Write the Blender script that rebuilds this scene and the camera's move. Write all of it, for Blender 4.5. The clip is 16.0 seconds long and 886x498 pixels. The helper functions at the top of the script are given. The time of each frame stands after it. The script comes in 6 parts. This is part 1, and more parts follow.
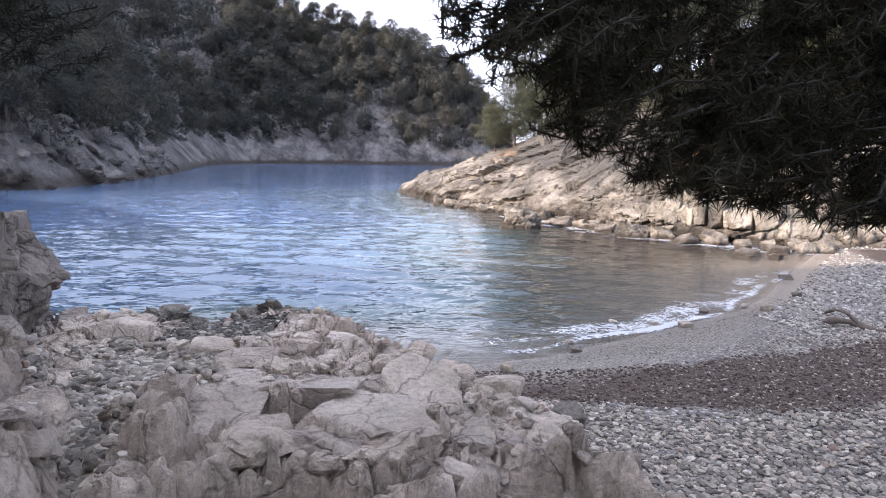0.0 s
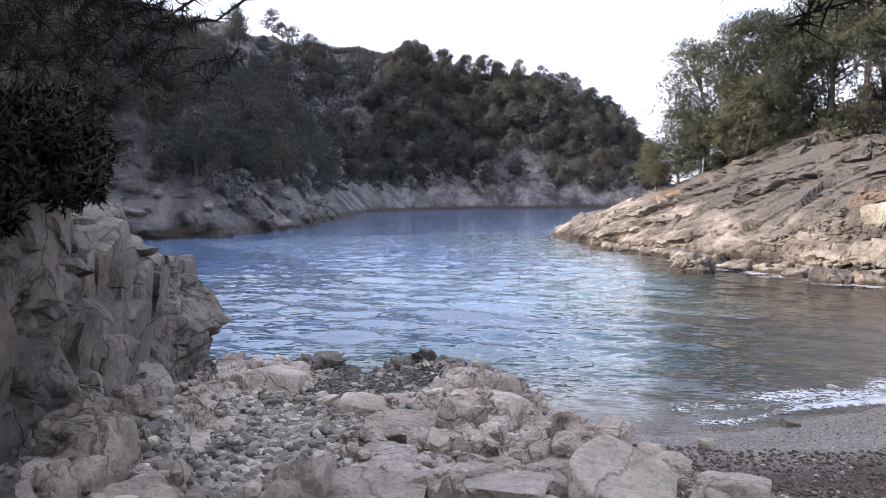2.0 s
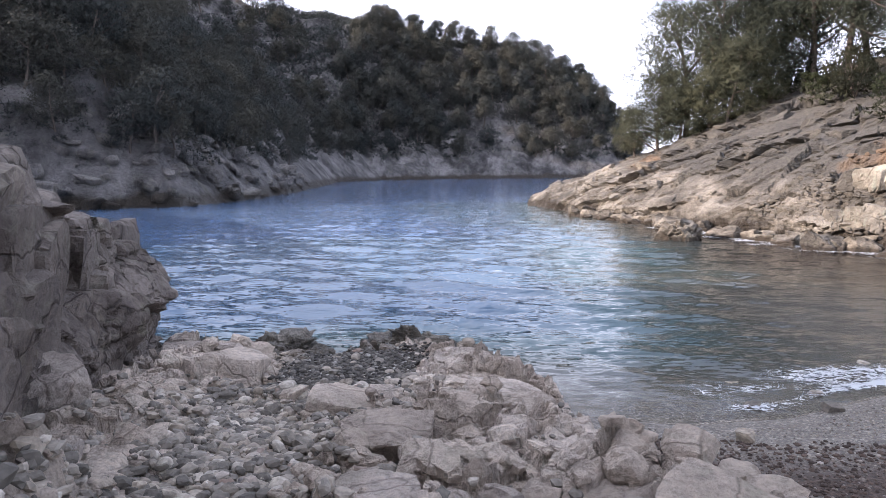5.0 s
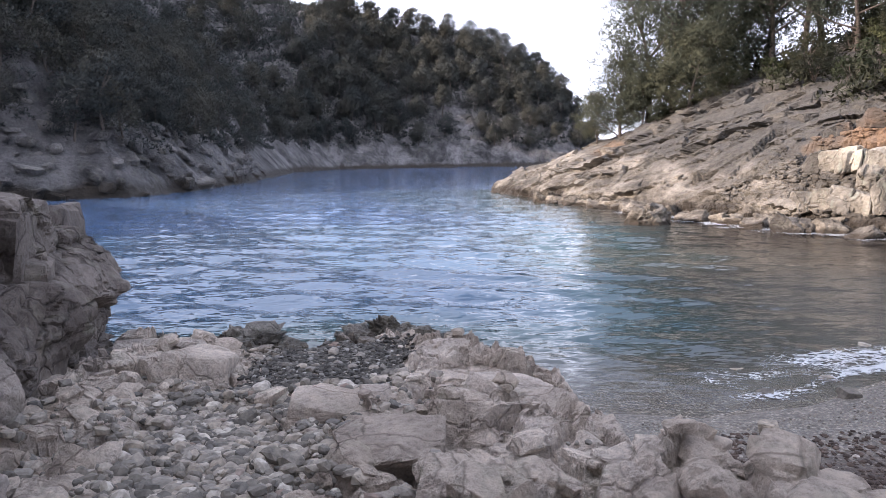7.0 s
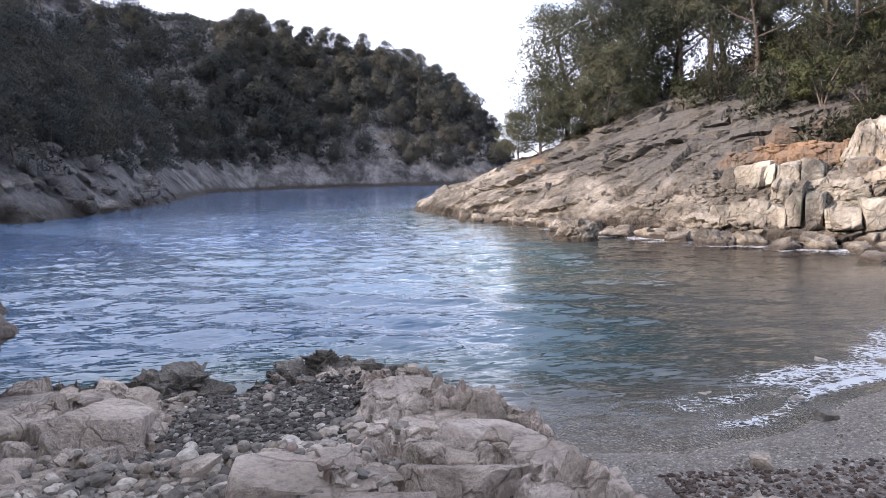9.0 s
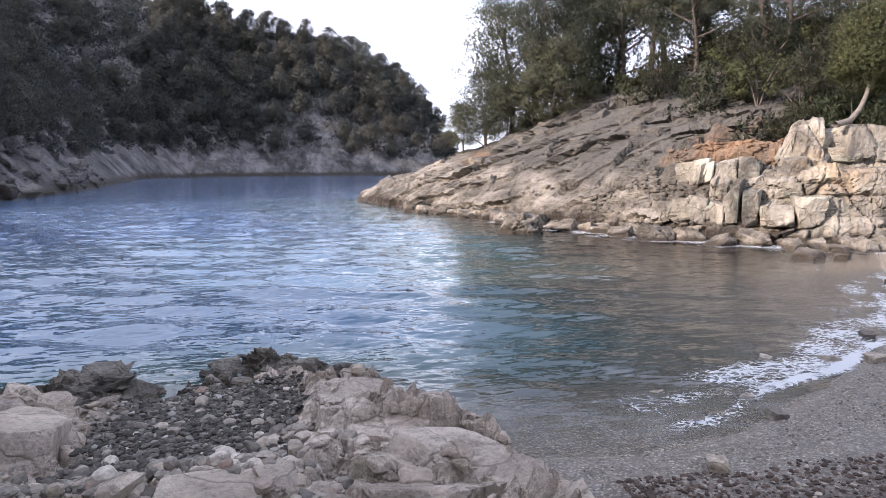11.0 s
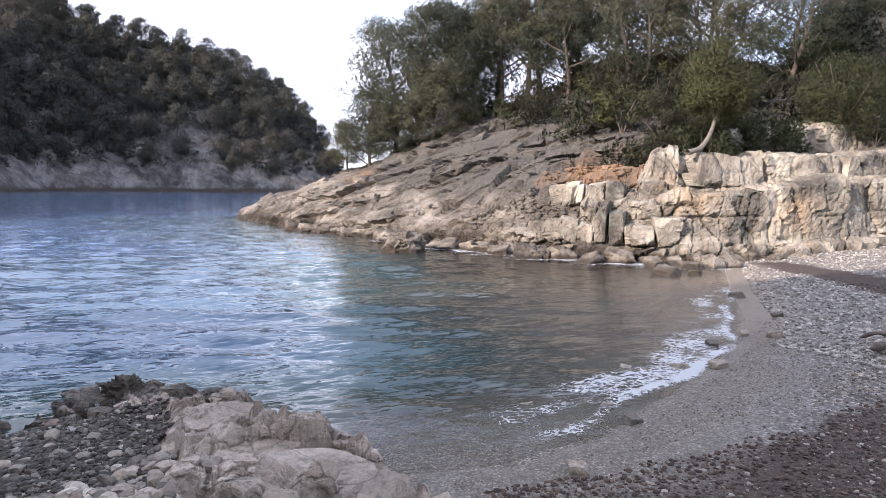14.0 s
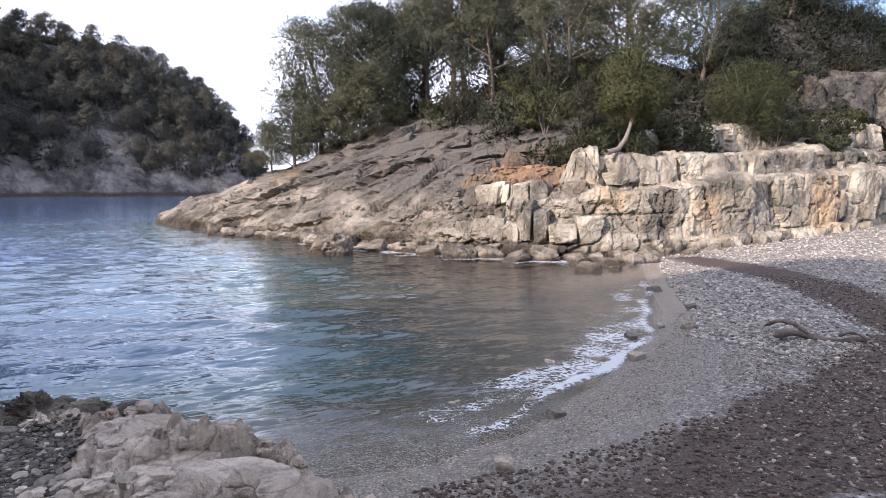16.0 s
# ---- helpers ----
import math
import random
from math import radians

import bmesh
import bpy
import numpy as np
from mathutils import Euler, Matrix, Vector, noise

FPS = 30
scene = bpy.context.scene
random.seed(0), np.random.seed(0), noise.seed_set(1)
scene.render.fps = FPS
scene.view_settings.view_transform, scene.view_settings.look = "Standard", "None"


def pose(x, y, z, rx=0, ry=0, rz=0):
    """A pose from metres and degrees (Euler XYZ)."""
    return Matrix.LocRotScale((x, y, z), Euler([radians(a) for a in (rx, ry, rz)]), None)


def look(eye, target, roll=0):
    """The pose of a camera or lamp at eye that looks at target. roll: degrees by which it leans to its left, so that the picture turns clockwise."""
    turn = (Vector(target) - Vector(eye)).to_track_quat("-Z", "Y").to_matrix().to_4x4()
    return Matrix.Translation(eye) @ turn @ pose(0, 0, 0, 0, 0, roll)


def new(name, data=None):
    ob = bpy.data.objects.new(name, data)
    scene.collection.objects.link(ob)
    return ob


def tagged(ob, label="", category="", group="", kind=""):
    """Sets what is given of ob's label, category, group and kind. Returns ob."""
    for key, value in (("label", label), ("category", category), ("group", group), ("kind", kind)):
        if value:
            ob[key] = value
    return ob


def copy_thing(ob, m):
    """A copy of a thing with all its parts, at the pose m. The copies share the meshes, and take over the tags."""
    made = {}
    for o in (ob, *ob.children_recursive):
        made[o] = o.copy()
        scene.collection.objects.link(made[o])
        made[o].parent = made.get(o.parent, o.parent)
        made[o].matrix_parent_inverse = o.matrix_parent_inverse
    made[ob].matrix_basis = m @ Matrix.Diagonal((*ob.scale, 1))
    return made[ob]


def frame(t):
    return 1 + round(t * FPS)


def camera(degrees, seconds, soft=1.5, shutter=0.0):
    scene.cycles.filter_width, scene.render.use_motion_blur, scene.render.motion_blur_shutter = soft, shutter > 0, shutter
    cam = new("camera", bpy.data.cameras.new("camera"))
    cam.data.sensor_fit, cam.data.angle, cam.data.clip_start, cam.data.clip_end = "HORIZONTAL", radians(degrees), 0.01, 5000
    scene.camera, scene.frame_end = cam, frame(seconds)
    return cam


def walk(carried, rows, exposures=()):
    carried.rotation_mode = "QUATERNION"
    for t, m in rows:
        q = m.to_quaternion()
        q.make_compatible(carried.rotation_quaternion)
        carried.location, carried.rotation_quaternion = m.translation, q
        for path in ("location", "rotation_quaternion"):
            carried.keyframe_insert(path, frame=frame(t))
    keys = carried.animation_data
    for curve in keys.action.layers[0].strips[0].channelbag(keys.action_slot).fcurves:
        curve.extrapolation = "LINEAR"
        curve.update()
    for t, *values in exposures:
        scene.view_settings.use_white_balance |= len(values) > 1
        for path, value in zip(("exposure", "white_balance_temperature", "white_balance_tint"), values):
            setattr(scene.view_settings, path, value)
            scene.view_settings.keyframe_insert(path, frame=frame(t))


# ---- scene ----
cam = camera(68.7, 16.0, soft=0.3)
PATH = [
    (0, (0.393, -0.206, 3.4), (0.606, 1.761, 3.11), 1.1),
    (0.5, (0.347, 0.159, 3.341), (0.412, 2.148, 3.142), 0.0),
    (1, (0.316, 0.439, 3.258), (0.224, 2.42, 3.001), -0.3),
    (1.5, (0.269, 0.754, 3.256), (-0.058, 2.708, 2.982), 0.4),
    (2, (0.158, 1.026, 3.245), (-0.088, 3.005, 3.089), -0.4),
    (2.5, (0.108, 1.329, 3.131), (0.04, 3.317, 2.928), -1.2),
    (3, (0.033, 1.571, 3.098), (0.026, 3.557, 2.861), -2.7),
    (3.5, (-0.073, 1.773, 3.101), (-0.184, 3.755, 2.86), -0.9),
    (4, (-0.176, 2.097, 3.052), (-0.295, 4.079, 2.813), -1.1),
    (4.2, (-0.2, 2.21, 3.054), (-0.322, 4.19, 2.797), -1.0),
    (6.3, (-0.407, 2.912, 2.831), (-0.611, 4.888, 2.607), 0.2),
    (6.5, (-0.49, 3.017, 2.826), (-0.646, 4.995, 2.581), 0.0),
    (7, (-0.646, 3.263, 2.797), (-0.676, 5.243, 2.518), -0.7),
    (7.5, (-0.727, 3.582, 2.809), (-0.676, 5.568, 2.579), -0.8),
    (8, (-0.825, 3.816, 2.762), (-0.643, 5.797, 2.55), -1.0),
    (8.2, (-0.887, 3.897, 2.757), (-0.672, 5.874, 2.543), -1.6),
    (10.3, (-1.032, 4.432, 2.777), (-0.767, 6.4, 2.54), 0.5),
    (10.5, (-1.03, 4.494, 2.747), (-0.72, 6.456, 2.513), 0.4),
    (11, (-1.032, 4.529, 2.749), (-0.639, 6.473, 2.495), -0.0),
    (11.5, (-0.992, 4.482, 2.76), (-0.553, 6.417, 2.509), -0.7),
    (12, (-0.99, 4.392, 2.796), (-0.512, 6.319, 2.555), -0.9),
    (12.5, (-0.982, 4.353, 2.815), (-0.434, 6.263, 2.59), -0.8),
    (13, (-0.964, 4.374, 2.789), (-0.355, 6.269, 2.59), -0.5),
    (13.5, (-0.984, 4.4, 2.773), (-0.34, 6.284, 2.584), -0.8),
    (14, (-0.94, 4.395, 2.774), (-0.21, 6.247, 2.579), 0.9),
    (14.5, (-0.888, 4.462, 2.721), (-0.059, 6.272, 2.523), 2.3),
    (15, (-0.888, 4.373, 2.768), (0.011, 6.148, 2.566), 1.6),
    (15.5, (-0.884, 4.35, 2.782), (0.047, 6.11, 2.594), 1.7),
    (16, (-0.892, 4.342, 2.781), (0.035, 6.105, 2.591), 0.3),
]
walk(cam, [(t, look(eye, target, roll)) for t, eye, target, roll in PATH], [(0.0, 1.6, 6050.0, 19.0), (4.0, 1.36, 6050.0, 19.0), (8.0, 1.34, 6050.0, 19.0), (12.0, 1.3, 6050.0, 19.0), (16.0, 1.22, 6050.0, 19.0)])

# ---- world and sun ----
SUN_TO = Vector((-0.90, -0.28, 0.38)).normalized()
sun_elev = math.asin(SUN_TO.z)
world = bpy.data.worlds.new("sky")
scene.world = world
world.use_nodes = True
wn, wl = world.node_tree.nodes, world.node_tree.links
wn.clear()
w_out = wn.new("ShaderNodeOutputWorld")
w_bg = wn.new("ShaderNodeBackground")
w_sky = wn.new("ShaderNodeTexSky")
w_sky.sky_type = "NISHITA"
w_sky.sun_disc = False
w_sky.sun_elevation = sun_elev
w_sky.sun_rotation = math.atan2(SUN_TO.x, SUN_TO.y)
w_sky.dust_density = 2.0
w_tc = wn.new("ShaderNodeTexCoord")
w_map = wn.new("ShaderNodeMapping")
w_map.inputs["Scale"].default_value = (1.0, 1.0, 3.2)
w_noise = wn.new("ShaderNodeTexNoise")
w_noise.inputs["Scale"].default_value = 1.7
w_noise.inputs["Detail"].default_value = 7
w_ramp = wn.new("ShaderNodeValToRGB")
w_ramp.color_ramp.elements[0].position = 0.43
w_ramp.color_ramp.elements[1].position = 0.58
w_mix = wn.new("ShaderNodeMix")
w_mix.data_type = "RGBA"
w_mix.inputs[7].default_value = (9.5, 10.0, 11.0, 1)
w_bg.inputs["Strength"].default_value = 0.115
wl.new(w_tc.outputs["Generated"], w_map.inputs["Vector"])
wl.new(w_map.outputs["Vector"], w_noise.inputs["Vector"])
wl.new(w_noise.outputs["Fac"], w_ramp.inputs["Fac"])
wl.new(w_ramp.outputs["Color"], w_mix.inputs[0])
wl.new(w_sky.outputs["Color"], w_mix.inputs[6])
wl.new(w_mix.outputs[2], w_bg.inputs["Color"])
wl.new(w_bg.outputs["Background"], w_out.inputs["Surface"])

sun_data = bpy.data.lights.new("sun", "SUN")
sun_data.energy = 3.5
sun_data.angle = radians(0.6)
sun_data.color = (1.0, 0.86, 0.69)
sun = new("sun", sun_data)
sun.matrix_world = look(SUN_TO * 100, (0, 0, 0))

# ---- numeric tools ----
def hash01(ix, iy, iz, seed):
    h = (ix.astype(np.int64) * 374761393 + iy.astype(np.int64) * 668265263 + iz.astype(np.int64) * 2147483647 + seed * 1274126177) & 0xFFFFFFFF
    h = ((h ^ (h >> 13)) * 1274126177) & 0xFFFFFFFF
    h = ((h ^ (h >> 16)) * 2246822519) & 0xFFFFFFFF
    return ((h ^ (h >> 15)) & 0xFFFFFF) / 16777216.0


def vnoise(x, y, z, seed=0):
    """Smooth value noise, -1 to 1."""
    ix, iy, iz = np.floor(x), np.floor(y), np.floor(z)
    fx, fy, fz = x - ix, y - iy, z - iz
    fx, fy, fz = (f * f * f * (f * (f * 6 - 15) + 10) for f in (fx, fy, fz))
    out = 0
    for a in (0, 1):
        for b in (0, 1):
            for c in (0, 1):
                w = (fx if a else 1 - fx) * (fy if b else 1 - fy) * (fz if c else 1 - fz)
                out = out + w * hash01(ix + a, iy + b, iz + c, seed)
    return out * 2 - 1


def fbm(x, y, z, octaves=4, seed=0, gain=0.5):
    out, amp, total = 0, 1.0, 0.0
    for k in range(octaves):
        s = 2.03 ** k
        out = out + amp * vnoise(x * s + 13.7 * k, y * s - 7.1 * k, z * s + 3.3 * k, seed + k)
        total += amp
        amp *= gain
    return out / total


def cells2(x, y, seed=0):
    """Cell pattern in the plane: distance to the joint, two random numbers of the cell, offset from its centre."""
    ix, iy = np.floor(x), np.floor(y)
    zero = np.zeros_like(ix)
    f1 = np.full(x.shape, 9.0)
    f2 = np.full(x.shape, 9.0)
    r1, r2, ox, oy = (np.zeros(x.shape) for _ in range(4))
    for a in (-1, 0, 1):
        for b in (-1, 0, 1):
            cx, cy = ix + a, iy + b
            dx = cx + 0.1 + 0.8 * hash01(cx, cy, zero, seed) - x
            dy = cy + 0.1 + 0.8 * hash01(cx, cy, zero, seed + 1) - y
            d = np.sqrt(dx * dx + dy * dy)
            near = d < f1
            f2 = np.where(near, f1, np.minimum(f2, d))
            f1 = np.where(near, d, f1)
            r1 = np.where(near, hash01(cx, cy, zero, seed + 2), r1)
            r2 = np.where(near, hash01(cx, cy, zero, seed + 3), r2)
            ox = np.where(near, -dx, ox)
            oy = np.where(near, -dy, oy)
    return f2 - f1, r1, r2, ox, oy


def fracture(x, y, size, step, tilt, groove, width, seed):
    """Height of a surface broken into tilted blocks with open joints."""
    wx = x + 0.3 * size * fbm(x / size, y / size, x * 0, 3, seed + 11)
    wy = y + 0.3 * size * fbm(x / size, y / size, x * 0 + 5, 3, seed + 21)
    e, r1, r2, ox, oy = cells2(wx / size, wy / size, seed)
    h = step * (r1 * 2 - 1) + tilt * size * ((r1 - 0.5) * ox + (r2 - 0.5) * oy) * 2
    return h - groove * np.exp(-np.abs(e / width) ** 1.2)


def sstep(a, b, x):
    t = np.clip((x - a) / (b - a), 0, 1)
    return t * t * (3 - 2 * t)


def poly_dist(x, y, pts):
    """Distance to a polyline, and the length along it of the nearest point."""
    best = np.full(x.shape, 1e9)
    along = np.zeros(x.shape)
    run = 0.0
    for (ax, ay), (bx, by) in zip(pts[:-1], pts[1:]):
        lx, ly = bx - ax, by - ay
        n = math.hypot(lx, ly)
        t = np.clip(((x - ax) * lx + (y - ay) * ly) / (n * n), 0, 1)
        d = np.hypot(x - ax - t * lx, y - ay - t * ly)
        near = d < best
        best = np.where(near, d, best)
        along = np.where(near, run + t * n, along)
        run += n
    return best, along


def inside(x, y, pts):
    """Whether points lie in a closed polygon."""
    c = np.zeros(x.shape, bool)
    for (ax, ay), (bx, by) in zip(pts, pts[1:] + pts[:1]):
        hit = (ay > y) != (by > y)
        c ^= hit & (x < (bx - ax) * (y - ay) / ((by - ay) if by != ay else 1e-9) + ax)
    return c


def make_mesh(name, v, f, mat, smooth=True):
    me = bpy.data.meshes.new(name)
    v = np.asarray(v, np.float32)
    f = np.asarray(f, np.int32)
    k = f.shape[1]
    me.vertices.add(len(v))
    me.vertices.foreach_set("co", v.ravel())
    me.loops.add(f.size)
    me.loops.foreach_set("vertex_index", f.ravel())
    me.polygons.add(len(f))
    me.polygons.foreach_set("loop_start", np.arange(0, f.size, k, dtype=np.int32))
    me.polygons.foreach_set("use_smooth", np.full(len(f), smooth))
    me.update(calc_edges=True)
    if mat:
        me.materials.append(mat)
    return me


def put(name, v, f, mat, parent=None, smooth=True, label=""):
    ob = new(name, make_mesh(name, v, f, mat, smooth))
    if parent:
        ob.parent = parent
    return tagged(ob, label=label)


def grid_faces(nu, nv):
    """Quads of an nu x nv grid of vertices, u running slowest."""
    a = (np.arange(nu - 1)[:, None] * nv + np.arange(nv - 1)[None, :]).ravel()
    return np.stack([a, a + nv, a + nv + 1, a + 1], 1)


def field(name, xs, ys, height, mat, smooth=True):
    X, Y = np.meshgrid(xs, ys, indexing="ij")
    Z = height(X, Y)
    return put(name, np.stack([X, Y, Z], -1).reshape(-1, 3), grid_faces(len(xs), len(ys)), mat, smooth=smooth)


def ico(level):
    bm = bmesh.new()
    bmesh.ops.create_icosphere(bm, subdivisions=level, radius=1.0)
    v = np.array([w.co[:] for w in bm.verts])
    f = np.array([[w.index for w in p.verts] for p in bm.faces])
    bm.free()
    return v, f


ICO = {k: ico(k) for k in (1, 2, 3, 4, 5)}


def rock_shape(size, seed, level=3, planes=7, boxy=0.7, rough=0.04, round_off=14.0):
    """A broken block: the unit directions cut by flat fracture planes, edges slightly worn."""
    rng = np.random.default_rng(seed)
    d, f = ICO[level]
    n, h = [], []
    for a in np.concatenate([np.eye(3), -np.eye(3)]):
        m = a + rng.normal(0, 0.16, 3)
        n.append(m / np.linalg.norm(m))
        h.append(rng.uniform(0.8, 1.0) * (boxy + (1 - boxy) * 1.25))
    for _ in range(planes):
        m = rng.normal(0, 1, 3)
        n.append(m / np.linalg.norm(m))
        h.append(rng.uniform(0.85, 1.25))
    dots = np.clip(d @ np.array(n).T, 1e-3, None)
    inv = (dots / np.array(h))
    r = 1 / (np.sum(inv ** round_off, 1) ** (1 / round_off))
    v = d * r[:, None]
    q = v * 2.2 + seed * 3.17
    r2 = 1 + rough * (fbm(q[:, 0], q[:, 1], q[:, 2], 4, seed) * 1.6)
    if level >= 4:
        q = v * 3.0
        e = np.abs(vnoise(q[:, 0] + seed, q[:, 1] * 1.7, q[:, 2] * 2.3, seed + 5))
        r2 -= rough * 1.3 * np.exp(-(e / 0.06) ** 2)
    v = v * r2[:, None] * (np.asarray(size) / 2)
    return v, f


def tube(points, radii, sides=7):
    """A tapered round bar along points."""
    P = np.asarray(points, float)
    R = np.asarray(radii, float)
    t = np.gradient(P, axis=0)
    t /= np.linalg.norm(t, axis=1)[:, None] + 1e-9
    ref = np.where(np.abs(t[:, 2:3]) > 0.9, np.array([[1.0, 0, 0]]), np.array([[0, 0, 1.0]]))
    a = np.cross(t, ref)
    a /= np.linalg.norm(a, axis=1)[:, None] + 1e-9
    b = np.cross(t, a)
    th = np.linspace(0, 2 * np.pi, sides, endpoint=False)
    ring = P[:, None, :] + R[:, None, None] * (np.cos(th)[None, :, None] * a[:, None, :] + np.sin(th)[None, :, None] * b[:, None, :])
    n = len(P)
    i = np.arange(n - 1)[:, None] * sides
    j = np.arange(sides)[None, :]
    k = (j + 1) % sides
    f = np.stack([i + j, i + k, i + sides + k, i + sides + j], -1).reshape(-1, 4)
    return ring.reshape(-1, 3), f


def join(parts):
    """One vertex and face array from several of the same face size."""
    vs, fs, n = [], [], 0
    for v, f in parts:
        vs.append(v)
        fs.append(np.asarray(f) + n)
        n += len(v)
    return np.concatenate(vs), np.concatenate(fs)


# ---- materials ----
def material(name):
    m = bpy.data.materials.new(name)
    m.use_nodes = True
    t = m.node_tree
    bsdf = t.nodes["Principled BSDF"]
    return m, t, bsdf


def node(t, kind, **settings):
    n = t.nodes.new(kind)
    for key, value in settings.items():
        n.inputs[key].default_value = value
    return n


def ramp(t, source, stops):
    r = t.nodes.new("ShaderNodeValToRGB")
    el = r.color_ramp.elements
    while len(el) < len(stops):
        el.new(0.5)
    for e, (p, c) in zip(el, stops):
        e.position = p
        e.color = (*c, 1) if len(c) == 3 else c
    t.links.new(source, r.inputs["Fac"])
    return r.outputs["Color"]


def mix(t, fac, a, b, blend="MIX"):
    m = t.nodes.new("ShaderNodeMix")
    m.data_type = "RGBA"
    m.blend_type = blend
    for slot, v in ((0, fac), (6, a), (7, b)):
        if isinstance(v, (int, float)):
            m.inputs[slot].default_value = v
        elif isinstance(v, tuple):
            m.inputs[slot].default_value = (*v, 1)
        else:
            t.links.new(v, m.inputs[slot])
    return m.outputs[2]


def maths(t, op, a, b=None, clamp=False):
    m = t.nodes.new("ShaderNodeMath")
    m.operation = op
    m.use_clamp = clamp
    for i, v in enumerate((a, b)):
        if v is None:
            continue
        if isinstance(v, (int, float)):
            m.inputs[i].default_value = v
        else:
            t.links.new(v, m.inputs[i])
    return m.outputs[0]


def noise_tex(t, pos, scale, detail=5, rough=0.55, distort=0.0):
    n = node(t, "ShaderNodeTexNoise", Scale=scale, Detail=detail, Roughness=rough, Distortion=distort)
    t.links.new(pos, n.inputs["Vector"])
    return n.outputs["Fac"]


def place_of(t):
    g = t.nodes.new("ShaderNodeNewGeometry")
    return g


def stain_at(t, pos, centre, radius):
    """1 near a place, 0 away from it, with a soft ragged edge."""
    d = t.nodes.new("ShaderNodeVectorMath")
    d.operation = "DISTANCE"
    t.links.new(pos, d.inputs[0])
    d.inputs[1].default_value = centre
    n = noise_tex(t, pos, 1.1, 5)
    s = maths(t, "ADD", maths(t, "DIVIDE", d.outputs["Value"], radius), maths(t, "MULTIPLY", maths(t, "SUBTRACT", n, 0.5), 1.6))
    return maths(t, "SUBTRACT", 1.25, s, clamp=True)


def rock_material(name, dark, mid, light, coarse=0.6, fine=5.0, crack=1.6, bump=0.35, dist=0.03, joint=0.5, tide=None, stains=(), stain=(0.40, 0.245, 0.135), rough=0.9, grain=1.0, strata=0.0, rust=0.42, upper_grey=False):
    m, t, b = material(name)
    g = place_of(t)
    pos = g.outputs["Position"]
    bed = pos
    if strata:
        mp = t.nodes.new("ShaderNodeMapping")
        mp.inputs["Rotation"].default_value = (0.0, radians(-14), 0.0)
        mp.inputs["Scale"].default_value = (1.0, 1.0, strata)
        t.links.new(pos, mp.inputs["Vector"])
        bed = mp.outputs["Vector"]
    n1 = noise_tex(t, bed, coarse, 6, 0.6, 0.4)
    col = ramp(t, n1, [(0.38, dark), (0.5, mid), (0.62, light)])
    n2 = noise_tex(t, bed, fine, 9, 0.68)
    col = mix(t, 0.75 * grain, col, ramp(t, n2, [(0.34, (0.5, 0.48, 0.47)), (0.45, (0.97, 0.97, 0.97)), (0.62, (1.25, 1.24, 1.22))]), "MULTIPLY")
    # greyer with height and towards larger x, with a ragged edge
    if upper_grey:
        xyz = t.nodes.new("ShaderNodeSeparateXYZ")
        t.links.new(pos, xyz.inputs[0])
        nl = noise_tex(t, pos, 0.7, 5, 0.6)
        up = maths(t, "ADD", maths(t, "MULTIPLY", maths(t, "SUBTRACT", xyz.outputs["Z"], 1.7), 0.9), maths(t, "MULTIPLY", maths(t, "SUBTRACT", nl, 0.5), 3.0), clamp=True)
        inl = maths(t, "ADD", maths(t, "MULTIPLY", maths(t, "SUBTRACT", xyz.outputs["X"], 9.0), 0.6), maths(t, "MULTIPLY", maths(t, "SUBTRACT", nl, 0.5), 2.0), clamp=True)
        col = mix(t, maths(t, "MULTIPLY", maths(t, "MULTIPLY", up, inl), 0.85), col, mix(t, n2, (0.060, 0.055, 0.048), (0.175, 0.160, 0.142)))
    # rusty and grey weathering
    n3 = noise_tex(t, pos, coarse * 2.7, 7, 0.6, 1.2)
    col = mix(t, ramp(t, n3, [(0.54, (0, 0, 0)), (0.68, (rust, rust, rust))]), col, (stain[0] * 0.75, stain[1] * 1.15, stain[2] * 1.6))
    for c, r in stains:
        col = mix(t, maths(t, "MULTIPLY", stain_at(t, pos, c, r), 0.8), col, mix(t, n2, (stain[0] * 0.6, stain[1] * 0.6, stain[2] * 0.6), (stain[0] * 1.5, stain[1] * 1.5, stain[2] * 1.6)))
    # hairline joints
    v = t.nodes.new("ShaderNodeTexVoronoi")
    v.feature = "DISTANCE_TO_EDGE"
    v.inputs["Scale"].default_value = crack
    w = t.nodes.new("ShaderNodeVectorMath")
    w.operation = "ADD"
    nz = node(t, "ShaderNodeTexNoise", Scale=crack * 1.3, Detail=4.0)
    t.links.new(pos, nz.inputs["Vector"])
    sc = t.nodes.new("ShaderNodeVectorMath")
    sc.operation = "SCALE"
    sc.inputs["Scale"].default_value = 0.9 / crack
    t.links.new(nz.outputs["Color"], sc.inputs[0])
    t.links.new(pos, w.inputs[0])
    t.links.new(sc.outputs["Vector"], w.inputs[1])
    t.links.new(w.outputs["Vector"], v.inputs["Vector"])
    line = ramp(t, v.outputs["Distance"], [(0.0, (0, 0, 0)), (0.03, (1, 1, 1))])
    col = mix(t, joint, col, mix(t, line, (0.25, 0.22, 0.2), (1.0, 1.0, 1.0)), "MULTIPLY")
